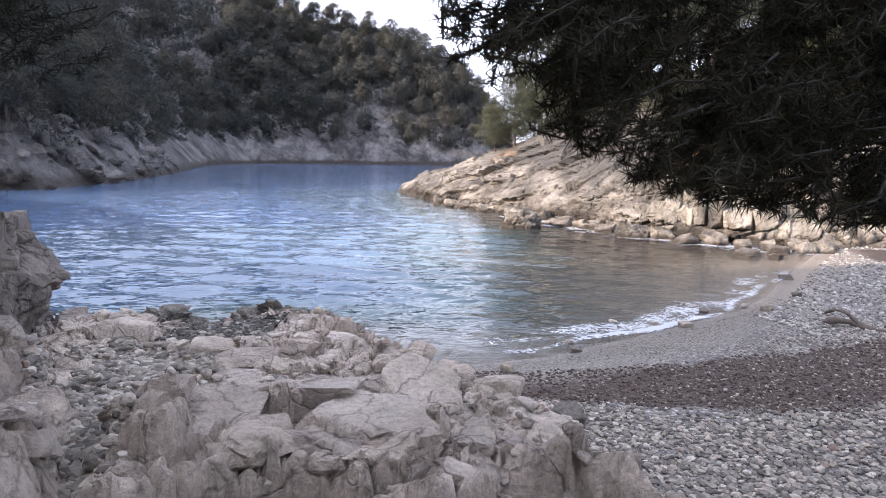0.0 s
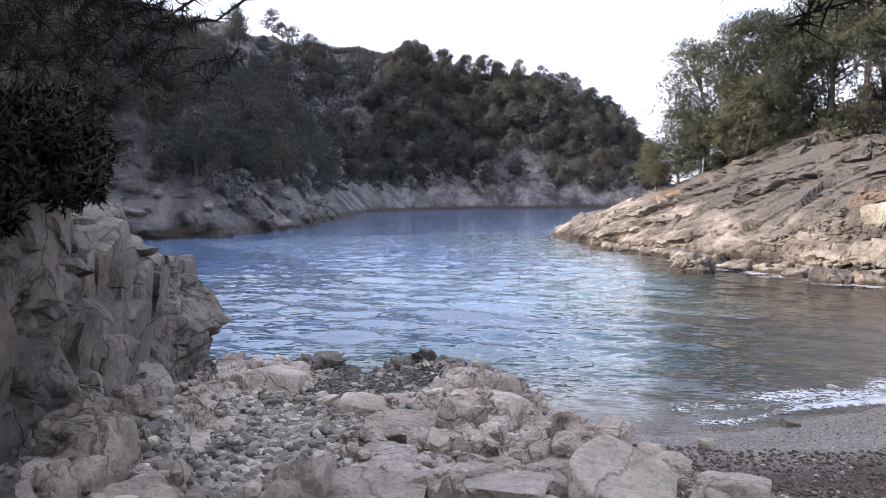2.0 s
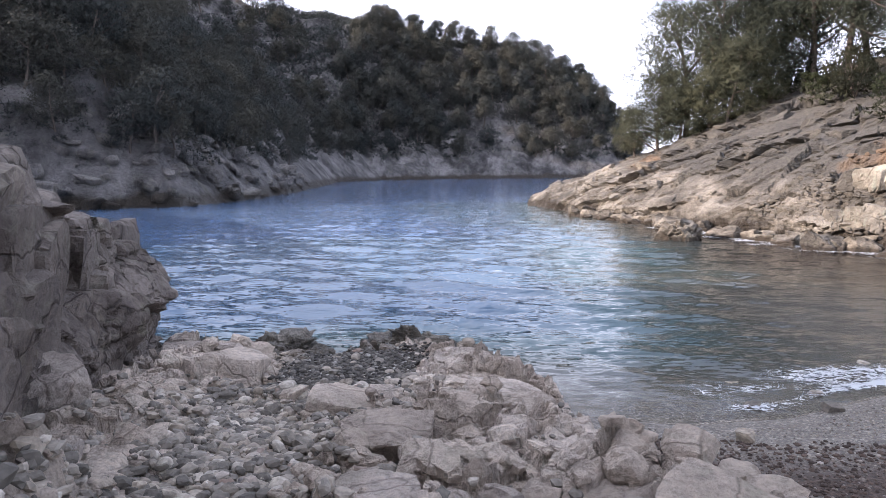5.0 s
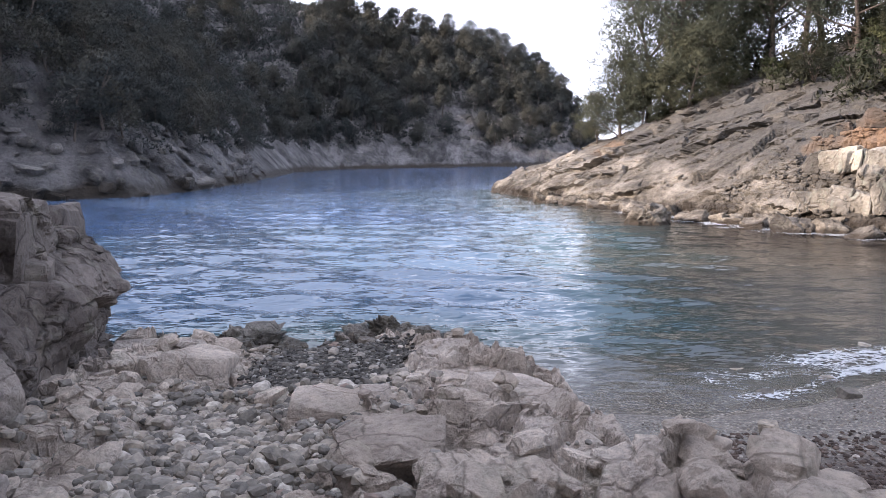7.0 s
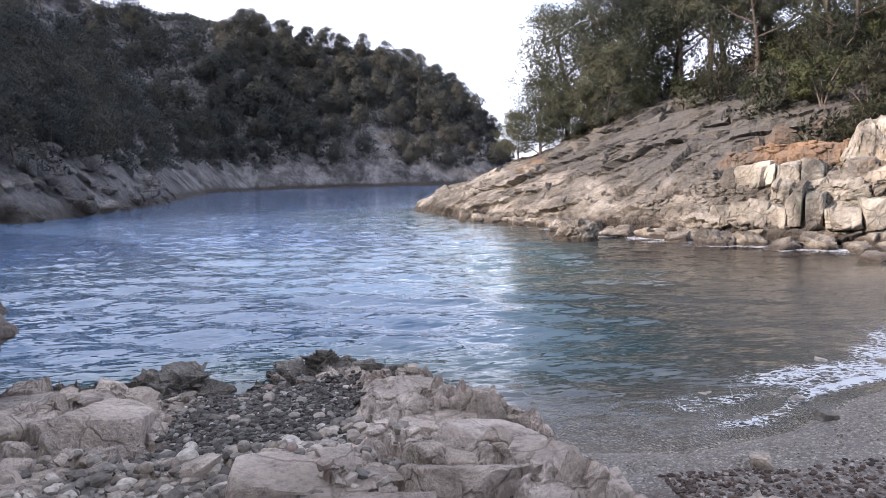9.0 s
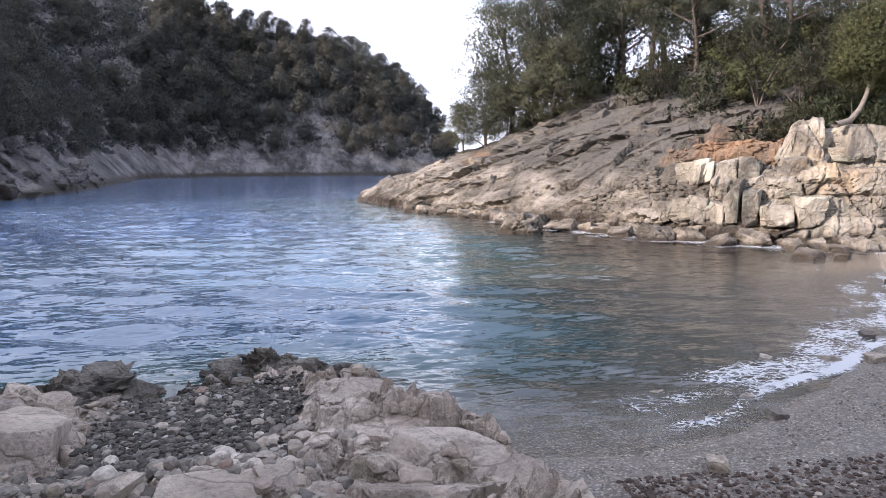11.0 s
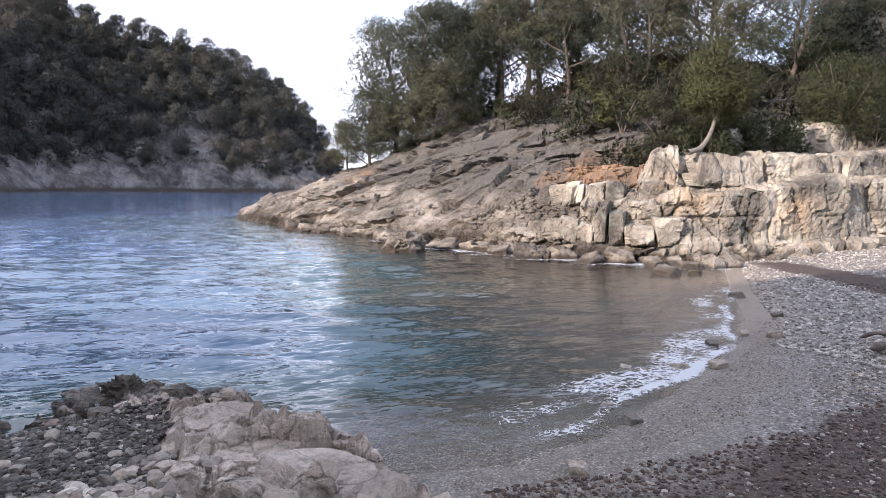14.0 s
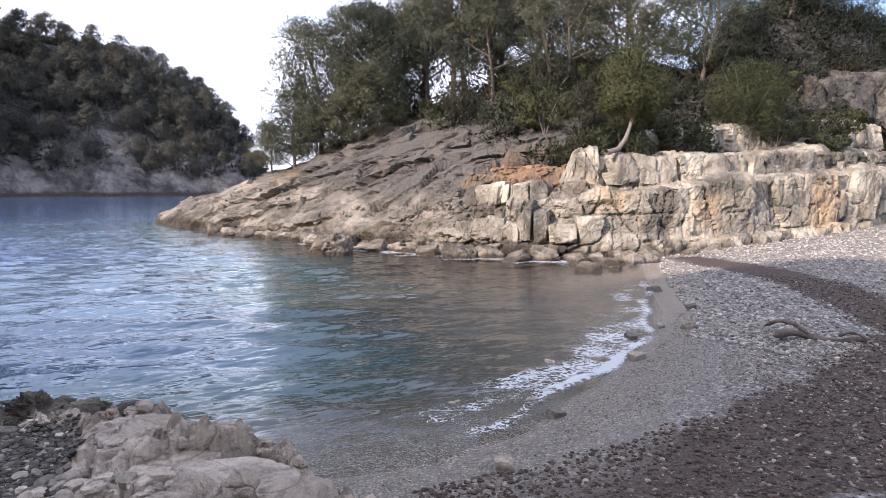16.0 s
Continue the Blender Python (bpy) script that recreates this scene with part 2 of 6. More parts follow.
    if tide:
        sep = t.nodes.new("ShaderNodeSeparateXYZ")
        t.links.new(pos, sep.inputs[0])
        level = maths(t, "ADD", sep.outputs["Z"], maths(t, "MULTIPLY", maths(t, "SUBTRACT", n1, 0.5), tide * 2.2))
        wet = ramp(t, maths(t, "DIVIDE", level, tide), [(0.55, (1, 1, 1)), (1.0, (0, 0, 0))])
        col = mix(t, wet, col, mix(t, n2, (0.025, 0.02, 0.016), (0.13, 0.105, 0.08)))
        t.links.new(maths(t, "SUBTRACT", rough, maths(t, "MULTIPLY", wet, 0.5)), b.inputs["Roughness"])
    else:
        b.inputs["Roughness"].default_value = rough
    n5 = noise_tex(t, pos, fine * 4, 8, 0.75)
    col = mix(t, 0.8 * grain, col, ramp(t, n5, [(0.36, (0.66, 0.65, 0.64)), (0.47, (1.0, 1.0, 1.0)), (0.62, (1.2, 1.2, 1.19))]), "MULTIPLY")
    oi = t.nodes.new("ShaderNodeObjectInfo")
    col = mix(t, 1.0, col, ramp(t, oi.outputs["Random"], [(0, (0.85, 0.85, 0.86)), (1, (1.12, 1.1, 1.06))]), "MULTIPLY")
    t.links.new(col, b.inputs["Base Color"])
    h = maths(t, "ADD", maths(t, "MULTIPLY", n2, 1.3), maths(t, "MULTIPLY", line, 0.7 * joint))
    h = maths(t, "ADD", h, maths(t, "MULTIPLY", n5, 0.7 * grain))
    bp = node(t, "ShaderNodeBump", Strength=bump, Distance=dist)
    t.links.new(h, bp.inputs["Height"])
    t.links.new(bp.outputs["Normal"], b.inputs["Normal"])
    b.inputs["Specular IOR Level"].default_value = 0.3
    return m


M_LIME = rock_material("limestone", (0.335, 0.278, 0.232), (0.455, 0.385, 0.325), (0.560, 0.483, 0.417), 0.7, 5.5, 1.7, 1.0, 0.065, joint=0.5, tide=0.36, grain=0.75)
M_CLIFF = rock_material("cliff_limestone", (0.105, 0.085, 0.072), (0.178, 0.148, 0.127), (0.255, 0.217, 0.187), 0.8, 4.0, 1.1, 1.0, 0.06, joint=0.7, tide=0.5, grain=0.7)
M_HEAD = rock_material("headland_limestone", (0.128, 0.112, 0.092), (0.240, 0.210, 0.172), (0.376, 0.334, 0.278), 0.45, 3.0, 0.8, 1.0, 0.2, rust=0.25, upper_grey=True, joint=0.0, tide=0.7, grain=1.0, strata=2.4,
                       stains=(((10.6, 48.6, 2.5), 1.4), ((15.6, 28.6, 4.3), 2.3), ((17.6, 27.2, 4.4), 2.0)))
M_BLOCK = rock_material("ledge_limestone", (0.100, 0.090, 0.078), (0.235, 0.209, 0.172), (0.400, 0.362, 0.302), 0.6, 2.4, 0.7, 1.0, 0.11, joint=0.35, tide=0.6, grain=0.8, strata=0.6, stain=(0.40, 0.285, 0.165),
                        stains=(((17.0, 24.0, 3.4), 1.4), ((21.5, 22.5, 1.8), 1.1), ((29.0, 22.5, 2.0), 1.5)))
# Limestone greyed for the far shore: the cool tint of shade is in the colour.
M_FAR = rock_material("shaded_far_limestone", (0.078, 0.072, 0.070), (0.178, 0.165, 0.159), (0.315, 0.292, 0.279), 0.2, 1.1, 0.25, 1.0, 1.2, joint=0.0, tide=1.4, strata=0.7)
M_AWASH = rock_material("awash_limestone", (0.10, 0.086, 0.070), (0.20, 0.174, 0.142), (0.33, 0.292, 0.242), 0.9, 4.0, 1.2, 1.0, 0.10, joint=0.3, tide=0.26, grain=0.9)
# Limestone darkened for the crag: shade put into the colour.
M_CRAG = rock_material("shaded_crag_limestone", (0.040, 0.036, 0.032), (0.080, 0.073, 0.065), (0.14, 0.128, 0.113), 0.6, 3.0, 0.9, 1.0, 0.12, joint=0.6, grain=0.9)
M_WET = rock_material("wet_dark_rock", (0.06, 0.05, 0.04), (0.14, 0.12, 0.095), (0.30, 0.265, 0.22), 1.2, 7.0, 2.0, 1.0, 0.12, rough=0.45)


def pebble_material(name, stops, rough=0.85):
    m, t, b = material(name)
    g = place_of(t)
    r = g.outputs["Random Per Island"]
    col = ramp(t, r, stops)
    n = noise_tex(t, g.outputs["Position"], 22.0, 6, 0.6)
    col = mix(t, 0.6, col, ramp(t, n, [(0.38, (0.5, 0.5, 0.5)), (0.62, (1.25, 1.25, 1.25))]), "MULTIPLY")
    t.links.new(col, b.inputs["Base Color"])
    b.inputs["Roughness"].default_value = rough
    bp = node(t, "ShaderNodeBump", Strength=0.3, Distance=0.01)
    t.links.new(n, bp.inputs["Height"])
    t.links.new(bp.outputs["Normal"], b.inputs["Normal"])
    return m


PEB = [(0.0, (0.088, 0.078, 0.066)), (0.3, (0.155, 0.134, 0.110)), (0.55, (0.222, 0.194, 0.161)), (0.8, (0.30, 0.252, 0.198)), (0.95, (0.43, 0.385, 0.325)), (1.0, (0.15, 0.095, 0.07))]
M_PEB = pebble_material("grey_pebbles", PEB)
# Lighter copy of M_PEB: sunlight on the far beach is put into the colour.
M_SUNPEB = pebble_material("sunlit_pebbles", [(0.0, (0.11, 0.10, 0.088)), (0.35, (0.21, 0.192, 0.168)), (0.7, (0.32, 0.295, 0.26)), (1.0, (0.48, 0.45, 0.41))])
M_DARKPEB = pebble_material("seaweed_gravel", [(0.0, (0.028, 0.016, 0.010)), (0.55, (0.062, 0.038, 0.026)), (0.82, (0.105, 0.072, 0.054)), (0.92, (0.19, 0.158, 0.13)), (1.0, (0.34, 0.30, 0.255))])


M_POCKET = pebble_material("dark_gravel", [(0.0, (0.022, 0.018, 0.014)), (0.55, (0.052, 0.044, 0.035)), (0.85, (0.105, 0.092, 0.076)), (0.96, (0.17, 0.155, 0.135)), (1.0, (0.32, 0.30, 0.27))])


def stone_material():
    m, t, b = material("loose_stone")
    g = place_of(t)
    oi = t.nodes.new("ShaderNodeObjectInfo")
    col = ramp(t, oi.outputs["Random"], PEB[:-1])
    n = noise_tex(t, g.outputs["Position"], 14.0, 8, 0.65)
    col = mix(t, 0.8, col, ramp(t, n, [(0.38, (0.45, 0.45, 0.45)), (0.62, (1.3, 1.27, 1.22))]), "MULTIPLY")
    t.links.new(col, b.inputs["Base Color"])
    b.inputs["Roughness"].default_value = 0.9
    bp = node(t, "ShaderNodeBump", Strength=0.5, Distance=0.015)
    t.links.new(n, bp.inputs["Height"])
    t.links.new(bp.outputs["Normal"], b.inputs["Normal"])
    return m


M_STONE = stone_material()


def beach_material():
    """Grey shingle, with a brown cover of dead seaweed where the attribute says so, and damp sand near the water."""
    m, t, b = material("shingle")
    g = place_of(t)
    pos = g.outputs["Position"]
    v = node(t, "ShaderNodeTexVoronoi", Scale=16.0)
    t.links.new(pos, v.inputs["Vector"])
    sep = t.nodes.new("ShaderNodeSeparateColor")
    t.links.new(v.outputs["Color"], sep.inputs[0])
    grey = ramp(t, sep.outputs[0], [(0.0, (0.13, 0.118, 0.105)), (0.5, (0.26, 0.236, 0.21)), (0.9, (0.40, 0.37, 0.33)), (1.0, (0.5, 0.47, 0.42))])
    # the shade between drawn pebbles, painted as dark gaps
    grey = mix(t, ramp(t, v.outputs["Distance"], [(0.25, (0, 0, 0)), (0.6, (0.75, 0.75, 0.75))]), grey, (0.09, 0.08, 0.075))
    weed_n = noise_tex(t, pos, 26.0, 6, 0.7)
    weed_c = ramp(t, weed_n, [(0.38, (0.016, 0.009, 0.0055)), (0.5, (0.042, 0.023, 0.014)), (0.64, (0.098, 0.062, 0.044))])
    a = t.nodes.new("ShaderNodeAttribute")
    a.attribute_name = "weed"
    n = noise_tex(t, pos, 1.6, 7, 0.65)
    n4 = noise_tex(t, pos, 9.0, 5, 0.7)
    wm = maths(t, "ADD", a.outputs["Fac"], maths(t, "MULTIPLY", maths(t, "SUBTRACT", n, 0.5), 1.5))
    wm = maths(t, "ADD", wm, maths(t, "MULTIPLY", maths(t, "SUBTRACT", n4, 0.5), 0.7))
    col = mix(t, ramp(t, wm, [(0.42, (0, 0, 0)), (0.62, (0.92, 0.92, 0.92))]), grey, weed_c)
    s = t.nodes.new("ShaderNodeAttribute")
    s.attribute_name = "sand"
    sand_n = noise_tex(t, pos, 60.0, 4, 0.7)
    v2 = node(t, "ShaderNodeTexVoronoi", Scale=42.0)
    t.links.new(pos, v2.inputs["Vector"])
    sep2 = t.nodes.new("ShaderNodeSeparateColor")
    t.links.new(v2.outputs["Color"], sep2.inputs[0])
    fine_c = ramp(t, sep2.outputs[0], [(0.0, (0.100, 0.082, 0.064)), (0.6, (0.24, 0.202, 0.16)), (0.92, (0.40, 0.35, 0.285)), (1.0, (0.53, 0.48, 0.41))])
    # dark gaps again: painted shade between the grains of fine gravel
    fine_c = mix(t, ramp(t, v2.outputs["Distance"], [(0.3, (0, 0, 0)), (0.7, (0.7, 0.7, 0.7))]), fine_c, (0.06, 0.055, 0.05))
    sand_c = ramp(t, sand_n, [(0.4, (0.17, 0.135, 0.10)), (0.6, (0.30, 0.25, 0.20))])
    px = t.nodes.new("ShaderNodeSeparateXYZ")
    t.links.new(pos, px.inputs[0])
    sand_c = mix(t, ramp(t, maths(t, "ADD", maths(t, "DIVIDE", px.outputs["X"], 20.0), maths(t, "MULTIPLY", maths(t, "SUBTRACT", n, 0.5), 0.5)), [(0.45, (0, 0, 0)), (0.55, (1, 1, 1))]), fine_c, sand_c)
    col = mix(t, maths(t, "MULTIPLY", s.outputs["Fac"], ramp(t, n4, [(0.38, (0.55, 0.55, 0.55)), (0.5, (1, 1, 1))])), col, sand_c)
    t.links.new(col, b.inputs["Base Color"])
    t.links.new(maths(t, "SUBTRACT", 0.9, maths(t, "MULTIPLY", s.outputs["Fac"], 0.5)), b.inputs["Roughness"])
    h = maths(t, "ADD", maths(t, "MULTIPLY", v.outputs["Distance"], -1.0), maths(t, "MULTIPLY", weed_n, 1.2))
    h = maths(t, "ADD", h, maths(t, "MULTIPLY", v2.outputs["Distance"], -0.45))
    bp = node(t, "ShaderNodeBump", Strength=0.8, Distance=0.03)
    t.links.new(h, bp.inputs["Height"])
    t.links.new(bp.outputs["Normal"], b.inputs["Normal"])
    return m


M_BEACH = beach_material()


def soil_material():
    m, t, b = material("scrub_soil")
    pos = place_of(t).outputs["Position"]
    n = noise_tex(t, pos, 0.5, 8, 0.65)
    n2 = noise_tex(t, pos, 6.0, 7, 0.7)
    col = ramp(t, n, [(0.35, (0.07, 0.06, 0.045)), (0.55, (0.14, 0.12, 0.095)), (0.7, (0.30, 0.27, 0.24))])
    col = mix(t, 0.7, col, ramp(t, n2, [(0.3, (0.5, 0.5, 0.5)), (0.7, (1.2, 1.2, 1.2))]), "MULTIPLY")
    t.links.new(col, b.inputs["Base Color"])
    b.inputs["Roughness"].default_value = 0.95
    bp = node(t, "ShaderNodeBump", Strength=0.8, Distance=0.2)
    t.links.new(n2, bp.inputs["Height"])
    t.links.new(bp.outputs["Normal"], b.inputs["Normal"])
    return m


M_SOIL = soil_material()


def seabed_material():
    m, t, b = material("seabed_sand")
    pos = place_of(t).outputs["Position"]
    n = noise_tex(t, pos, 0.35, 6, 0.6)
    n2 = noise_tex(t, pos, 9.0, 5, 0.7)
    col = ramp(t, n, [(0.4, (0.14, 0.11, 0.085)), (0.6, (0.30, 0.26, 0.21))])
    col = mix(t, 0.5, col, ramp(t, n2, [(0.3, (0.6, 0.6, 0.6)), (0.7, (1.2, 1.2, 1.2))]), "MULTIPLY")
    t.links.new(col, b.inputs["Base Color"])
    b.inputs["Roughness"].default_value = 0.9
    return m


M_BED = seabed_material()


def leaf_material(name, dark, light, back=0.25):
    m, t, b = material(name)
    g = place_of(t)
    col = ramp(t, g.outputs["Random Per Island"], [(0.0, dark), (1.0, light)])
    n = noise_tex(t, g.outputs["Position"], 0.9, 3)
    col = mix(t, 0.6, col, ramp(t, n, [(0.3, (0.62, 0.64, 0.62)), (0.7, (1.28, 1.25, 1.12))]), "MULTIPLY")
    n2 = noise_tex(t, g.outputs["Position"], 6.0, 4, 0.7)
    col = mix(t, 0.5, col, ramp(t, n2, [(0.35, (0.5, 0.52, 0.52)), (0.65, (1.35, 1.35, 1.3))]), "MULTIPLY")
    oi = t.nodes.new("ShaderNodeObjectInfo")
    col = mix(t, 1.0, col, ramp(t, oi.outputs["Random"], [(0, (0.75, 0.8, 0.85)), (1, (1.25, 1.15, 1.0))]), "MULTIPLY")
    t.links.new(col, b.inputs["Base Color"])
    b.inputs["Roughness"].default_value = 0.75
    b.inputs["Specular IOR Level"].default_value = 0.2
    tr = t.nodes.new("ShaderNodeBsdfTranslucent")
    t.links.new(col, tr.inputs["Color"])
    ms = t.nodes.new("ShaderNodeMixShader")
    ms.inputs[0].default_value = back
    out = t.nodes["Material Output"]
    t.links.new(b.outputs[0], ms.inputs[1])
    t.links.new(tr.outputs[0], ms.inputs[2])
    t.links.new(ms.outputs[0], out.inputs["Surface"])
    return m


M_PINE = leaf_material("pine_needles", (0.076, 0.084, 0.062), (0.118, 0.124, 0.092), 0.3)
# Needles greyed and lightened: the haze of distance is put into their colour.
M_HAZEPINE = leaf_material("hazed_pine_needles", (0.066, 0.068, 0.066), (0.096, 0.098, 0.091), 0.25)
# Near-black copy of the pine foliage: its shaded look is put into the colour.
M_SHADELEAF = leaf_material("shaded_near_leaves", (0.010, 0.011, 0.007), (0.030, 0.028, 0.017), 0.1)
M_BUSH = leaf_material("evergreen_leaves", (0.046, 0.055, 0.030), (0.086, 0.096, 0.054), 0.3)
M_SCRUB = leaf_material("grey_scrub", (0.030, 0.033, 0.022), (0.060, 0.062, 0.044), 0.3)


def bark_material(name, a, c):
    m, t, b = material(name)
    pos = place_of(t).outputs["Position"]
    n = noise_tex(t, pos, 7.0, 7, 0.7)
    t.links.new(ramp(t, n, [(0.3, a), (0.7, c)]), b.inputs["Base Color"])
    b.inputs["Roughness"].default_value = 0.9
    bp = node(t, "ShaderNodeBump", Strength=0.7, Distance=0.04)
    t.links.new(n, bp.inputs["Height"])
    t.links.new(bp.outputs["Normal"], b.inputs["Normal"])
    return m


M_BARK = bark_material("pine_bark", (0.045, 0.034, 0.028), (0.17, 0.135, 0.11))
# Bark colour darkened to shade the twigs of the near branches.
M_TWIG = bark_material("shaded_twigs", (0.012, 0.010, 0.008), (0.04, 0.033, 0.027))
M_PALE = bark_material("bleached_wood", (0.10, 0.085, 0.07), (0.22, 0.19, 0.16))


def water_material():
    m, t, b = material("sea_water")
    g = place_of(t)
    pos = g.outputs["Position"]
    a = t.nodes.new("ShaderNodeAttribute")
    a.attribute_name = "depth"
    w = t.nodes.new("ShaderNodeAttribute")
    w.attribute_name = "weed_reflection"
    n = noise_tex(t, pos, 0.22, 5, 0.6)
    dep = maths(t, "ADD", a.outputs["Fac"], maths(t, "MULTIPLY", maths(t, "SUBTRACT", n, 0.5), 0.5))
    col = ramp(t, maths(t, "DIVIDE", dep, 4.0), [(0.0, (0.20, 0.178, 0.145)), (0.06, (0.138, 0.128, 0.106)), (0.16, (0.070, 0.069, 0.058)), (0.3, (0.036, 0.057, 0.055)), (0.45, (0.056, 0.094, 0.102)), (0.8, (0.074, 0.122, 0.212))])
    # dark brown of weed and of the mirrored headland, put into the water colour
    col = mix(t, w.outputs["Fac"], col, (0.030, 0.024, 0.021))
    # streaks of foam close to the beach
    st = t.nodes.new("ShaderNodeMapping")
    st.inputs["Rotation"].default_value = (0, 0, radians(-28))
    st.inputs["Scale"].default_value = (0.55, 2.2, 1.0)
    t.links.new(pos, st.inputs["Vector"])
    fn = noise_tex(t, st.outputs["Vector"], 1.5, 9, 0.72, 1.2)
    near = ramp(t, a.outputs["Fac"], [(0.0, (0.62, 0.62, 0.62)), (0.05, (0.53, 0.53, 0.53)), (0.12, (0.45, 0.45, 0.45)), (0.4, (0.40, 0.40, 0.40)), (1.0, (0.25, 0.25, 0.25))])
    fm = ramp(t, maths(t, "ADD", fn, near), [(1.04, (0, 0, 0)), (1.13, (0.8, 0.8, 0.8))])
    col = mix(t, fm, col, (0.78, 0.80, 0.82))
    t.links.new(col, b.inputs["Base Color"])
    t.links.new(maths(t, "ADD", 0.03, maths(t, "MULTIPLY", fm, 0.6)), b.inputs["Roughness"])
    b.inputs["IOR"].default_value = 1.333
    al = ramp(t, a.outputs["Fac"], [(0.0, (0.25, 0.25, 0.25)), (0.25, (0.72, 0.72, 0.72)), (0.7, (1, 1, 1))])
    t.links.new(maths(t, "MAXIMUM", al, fm), b.inputs["Alpha"])
    mp = t.nodes.new("ShaderNodeMapping")
    mp.inputs["Rotation"].default_value = (0, 0, radians(12))
    mp.inputs["Scale"].default_value = (0.42, 1.5, 1.0)
    t.links.new(pos, mp.inputs["Vector"])
    total = None
    for scale, amp in ((2.2, 0.3), (5.6, 0.9), (13.0, 0.6)):
        n_ = node(t, "ShaderNodeTexNoise", Scale=scale, Detail=3.0, Roughness=0.6, Distortion=0.4)
        t.links.new(mp.outputs["Vector"], n_.inputs["Vector"])
        c_ = t.nodes.new("ShaderNodeVectorMath")
        c_.operation = "SUBTRACT"
        c_.inputs[1].default_value = (0.5, 0.5, 0.5)
        t.links.new(n_.outputs["Color"], c_.inputs[0])
        k_ = t.nodes.new("ShaderNodeVectorMath")
        k_.operation = "MULTIPLY"
        k_.inputs[1].default_value = (0.26 * amp, amp, 0.0)
        t.links.new(c_.outputs["Vector"], k_.inputs[0])
        if total is None:
            total = k_.outputs["Vector"]
        else:
            a_ = t.nodes.new("ShaderNodeVectorMath")
            a_.operation = "ADD"
            t.links.new(total, a_.inputs[0])
            t.links.new(k_.outputs["Vector"], a_.inputs[1])
            total = a_.outputs["Vector"]
    quiet = ramp(t, maths(t, "DIVIDE", a.outputs["Fac"], 4.0), [(0.0, (0.55, 0.55, 0.55)), (0.25, (0.85, 0.85, 0.85)), (0.6, (1, 1, 1))])
    sc_ = t.nodes.new("ShaderNodeVectorMath")
    sc_.operation = "SCALE"
    t.links.new(total, sc_.inputs[0])
    t.links.new(quiet, sc_.inputs["Scale"])
    a_ = t.nodes.new("ShaderNodeVectorMath")
    a_.operation = "ADD"
    t.links.new(sc_.outputs["Vector"], a_.inputs[0])
    t.links.new(g.outputs["Normal"], a_.inputs[1])
    z_ = t.nodes.new("ShaderNodeVectorMath")
    z_.operation = "NORMALIZE"
    t.links.new(a_.outputs["Vector"], z_.inputs[0])
    t.links.new(z_.outputs["Vector"], b.inputs["Normal"])
    return m


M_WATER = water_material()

# ---- plan: shore lines, water at z = 0 ----
BEACH = [(-2.0, 10.8), (1.0, 10.15), (2.0, 9.98), (3.3, 10.3), (4.5, 10.95), (6.4, 12.05), (8.6, 13.4), (10.2, 14.9), (12.2, 17.2), (14.2, 19.4), (16.0, 21.3), (17.2, 22.6)]
FRONT = [(2.1, 56.0), (4.2, 49.0), (5.8, 42.6), (8.3, 37.6), (9.9, 32.6), (11.2, 28.6), (13.0, 25.6), (15.2, 23.6), (18.6, 22.9), (24.0, 22.3), (33.0, 22.6), (46.0, 24.0)]
HEADLAND = FRONT + [(90.0, 30.0), (90.0, 120.0), (45.0, 90.0), (24.0, 70.0), (12.0, 61.0), (5.0, 57.0)]
FARSHORE = [(-60.0, 30.0), (-40.0, 44.0), (-33.0, 50.0), (-25.5, 54.0), (-24.5, 62.0), (-26.0, 86.0), (-31.0, 120.0), (-36.0, 150.0), (-30.0, 176.0), (-12.0, 188.0), (22.0, 193.0), (38.0, 197.0), (52.0, 205.0), (64.0, 232.0)]
FARLAND = FARSHORE + [(90.0, 420.0), (-320.0, 420.0), (-320.0, 10.0)]


def beach_side(x, y):
    d, _ = poly_dist(x, y, BEACH)
    land = inside(x, y, BEACH + [(60.0, 30.0), (60.0, -30.0), (-2.0, -30.0)])
    return np.where(land, d, -d)


def beach_height(x, y):
    d = beach_side(x, y)
    up = 0.075 * np.clip(d, 0, 5) + 0.05 * np.clip(d - 5, 0, 12)
    down = -0.075 * np.clip(-d, 0, 4) - 0.16 * np.clip(-d - 4, 0, 25)
    return up + down + 0.03 * fbm(x * 0.5, y * 0.5, x * 0, 4, 3) * np.clip(np.abs(d) + 0.3, 0, 1.5)


def weed_cover(x, y):
    """Where dead seaweed covers the shingle."""
    g, along_ = poly_dist(x, y, [(1.6, 8.9), (3.2, 8.6), (5.3, 8.25), (7.5, 8.4), (10.5, 8.9), (14.0, 10.0)])
    half = np.interp(along_, [0, 2, 4.5, 8, 13], [0.5, 0.88, 1.3, 1.55, 1.45])
    b = 1.3 * np.exp(-((g / half) ** 2.4))
    e, _ = poly_dist(x, y, [(18.6, 21.6), (17.4, 18.0), (15.8, 15.1), (14.0, 12.8), (12.4, 10.9)])
    c = 1.15 * np.exp(-((e / 0.8) ** 2.4))
    return np.clip(b + c, 0, 1)


def gully_x(y):
    return np.interp(y, [3.0, 3.6, 4.2, 5.0, 5.7, 7.2, 9.0], [-1.2, -1.35, -1.6, -1.75, -1.9, -2.15, -2.7])


def gully_w(y):
    return np.interp(y, [3.4, 4.2, 5.0, 5.7, 7.2, 9.5], [0.16, 0.22, 0.42, 0.62, 0.98, 1.0])


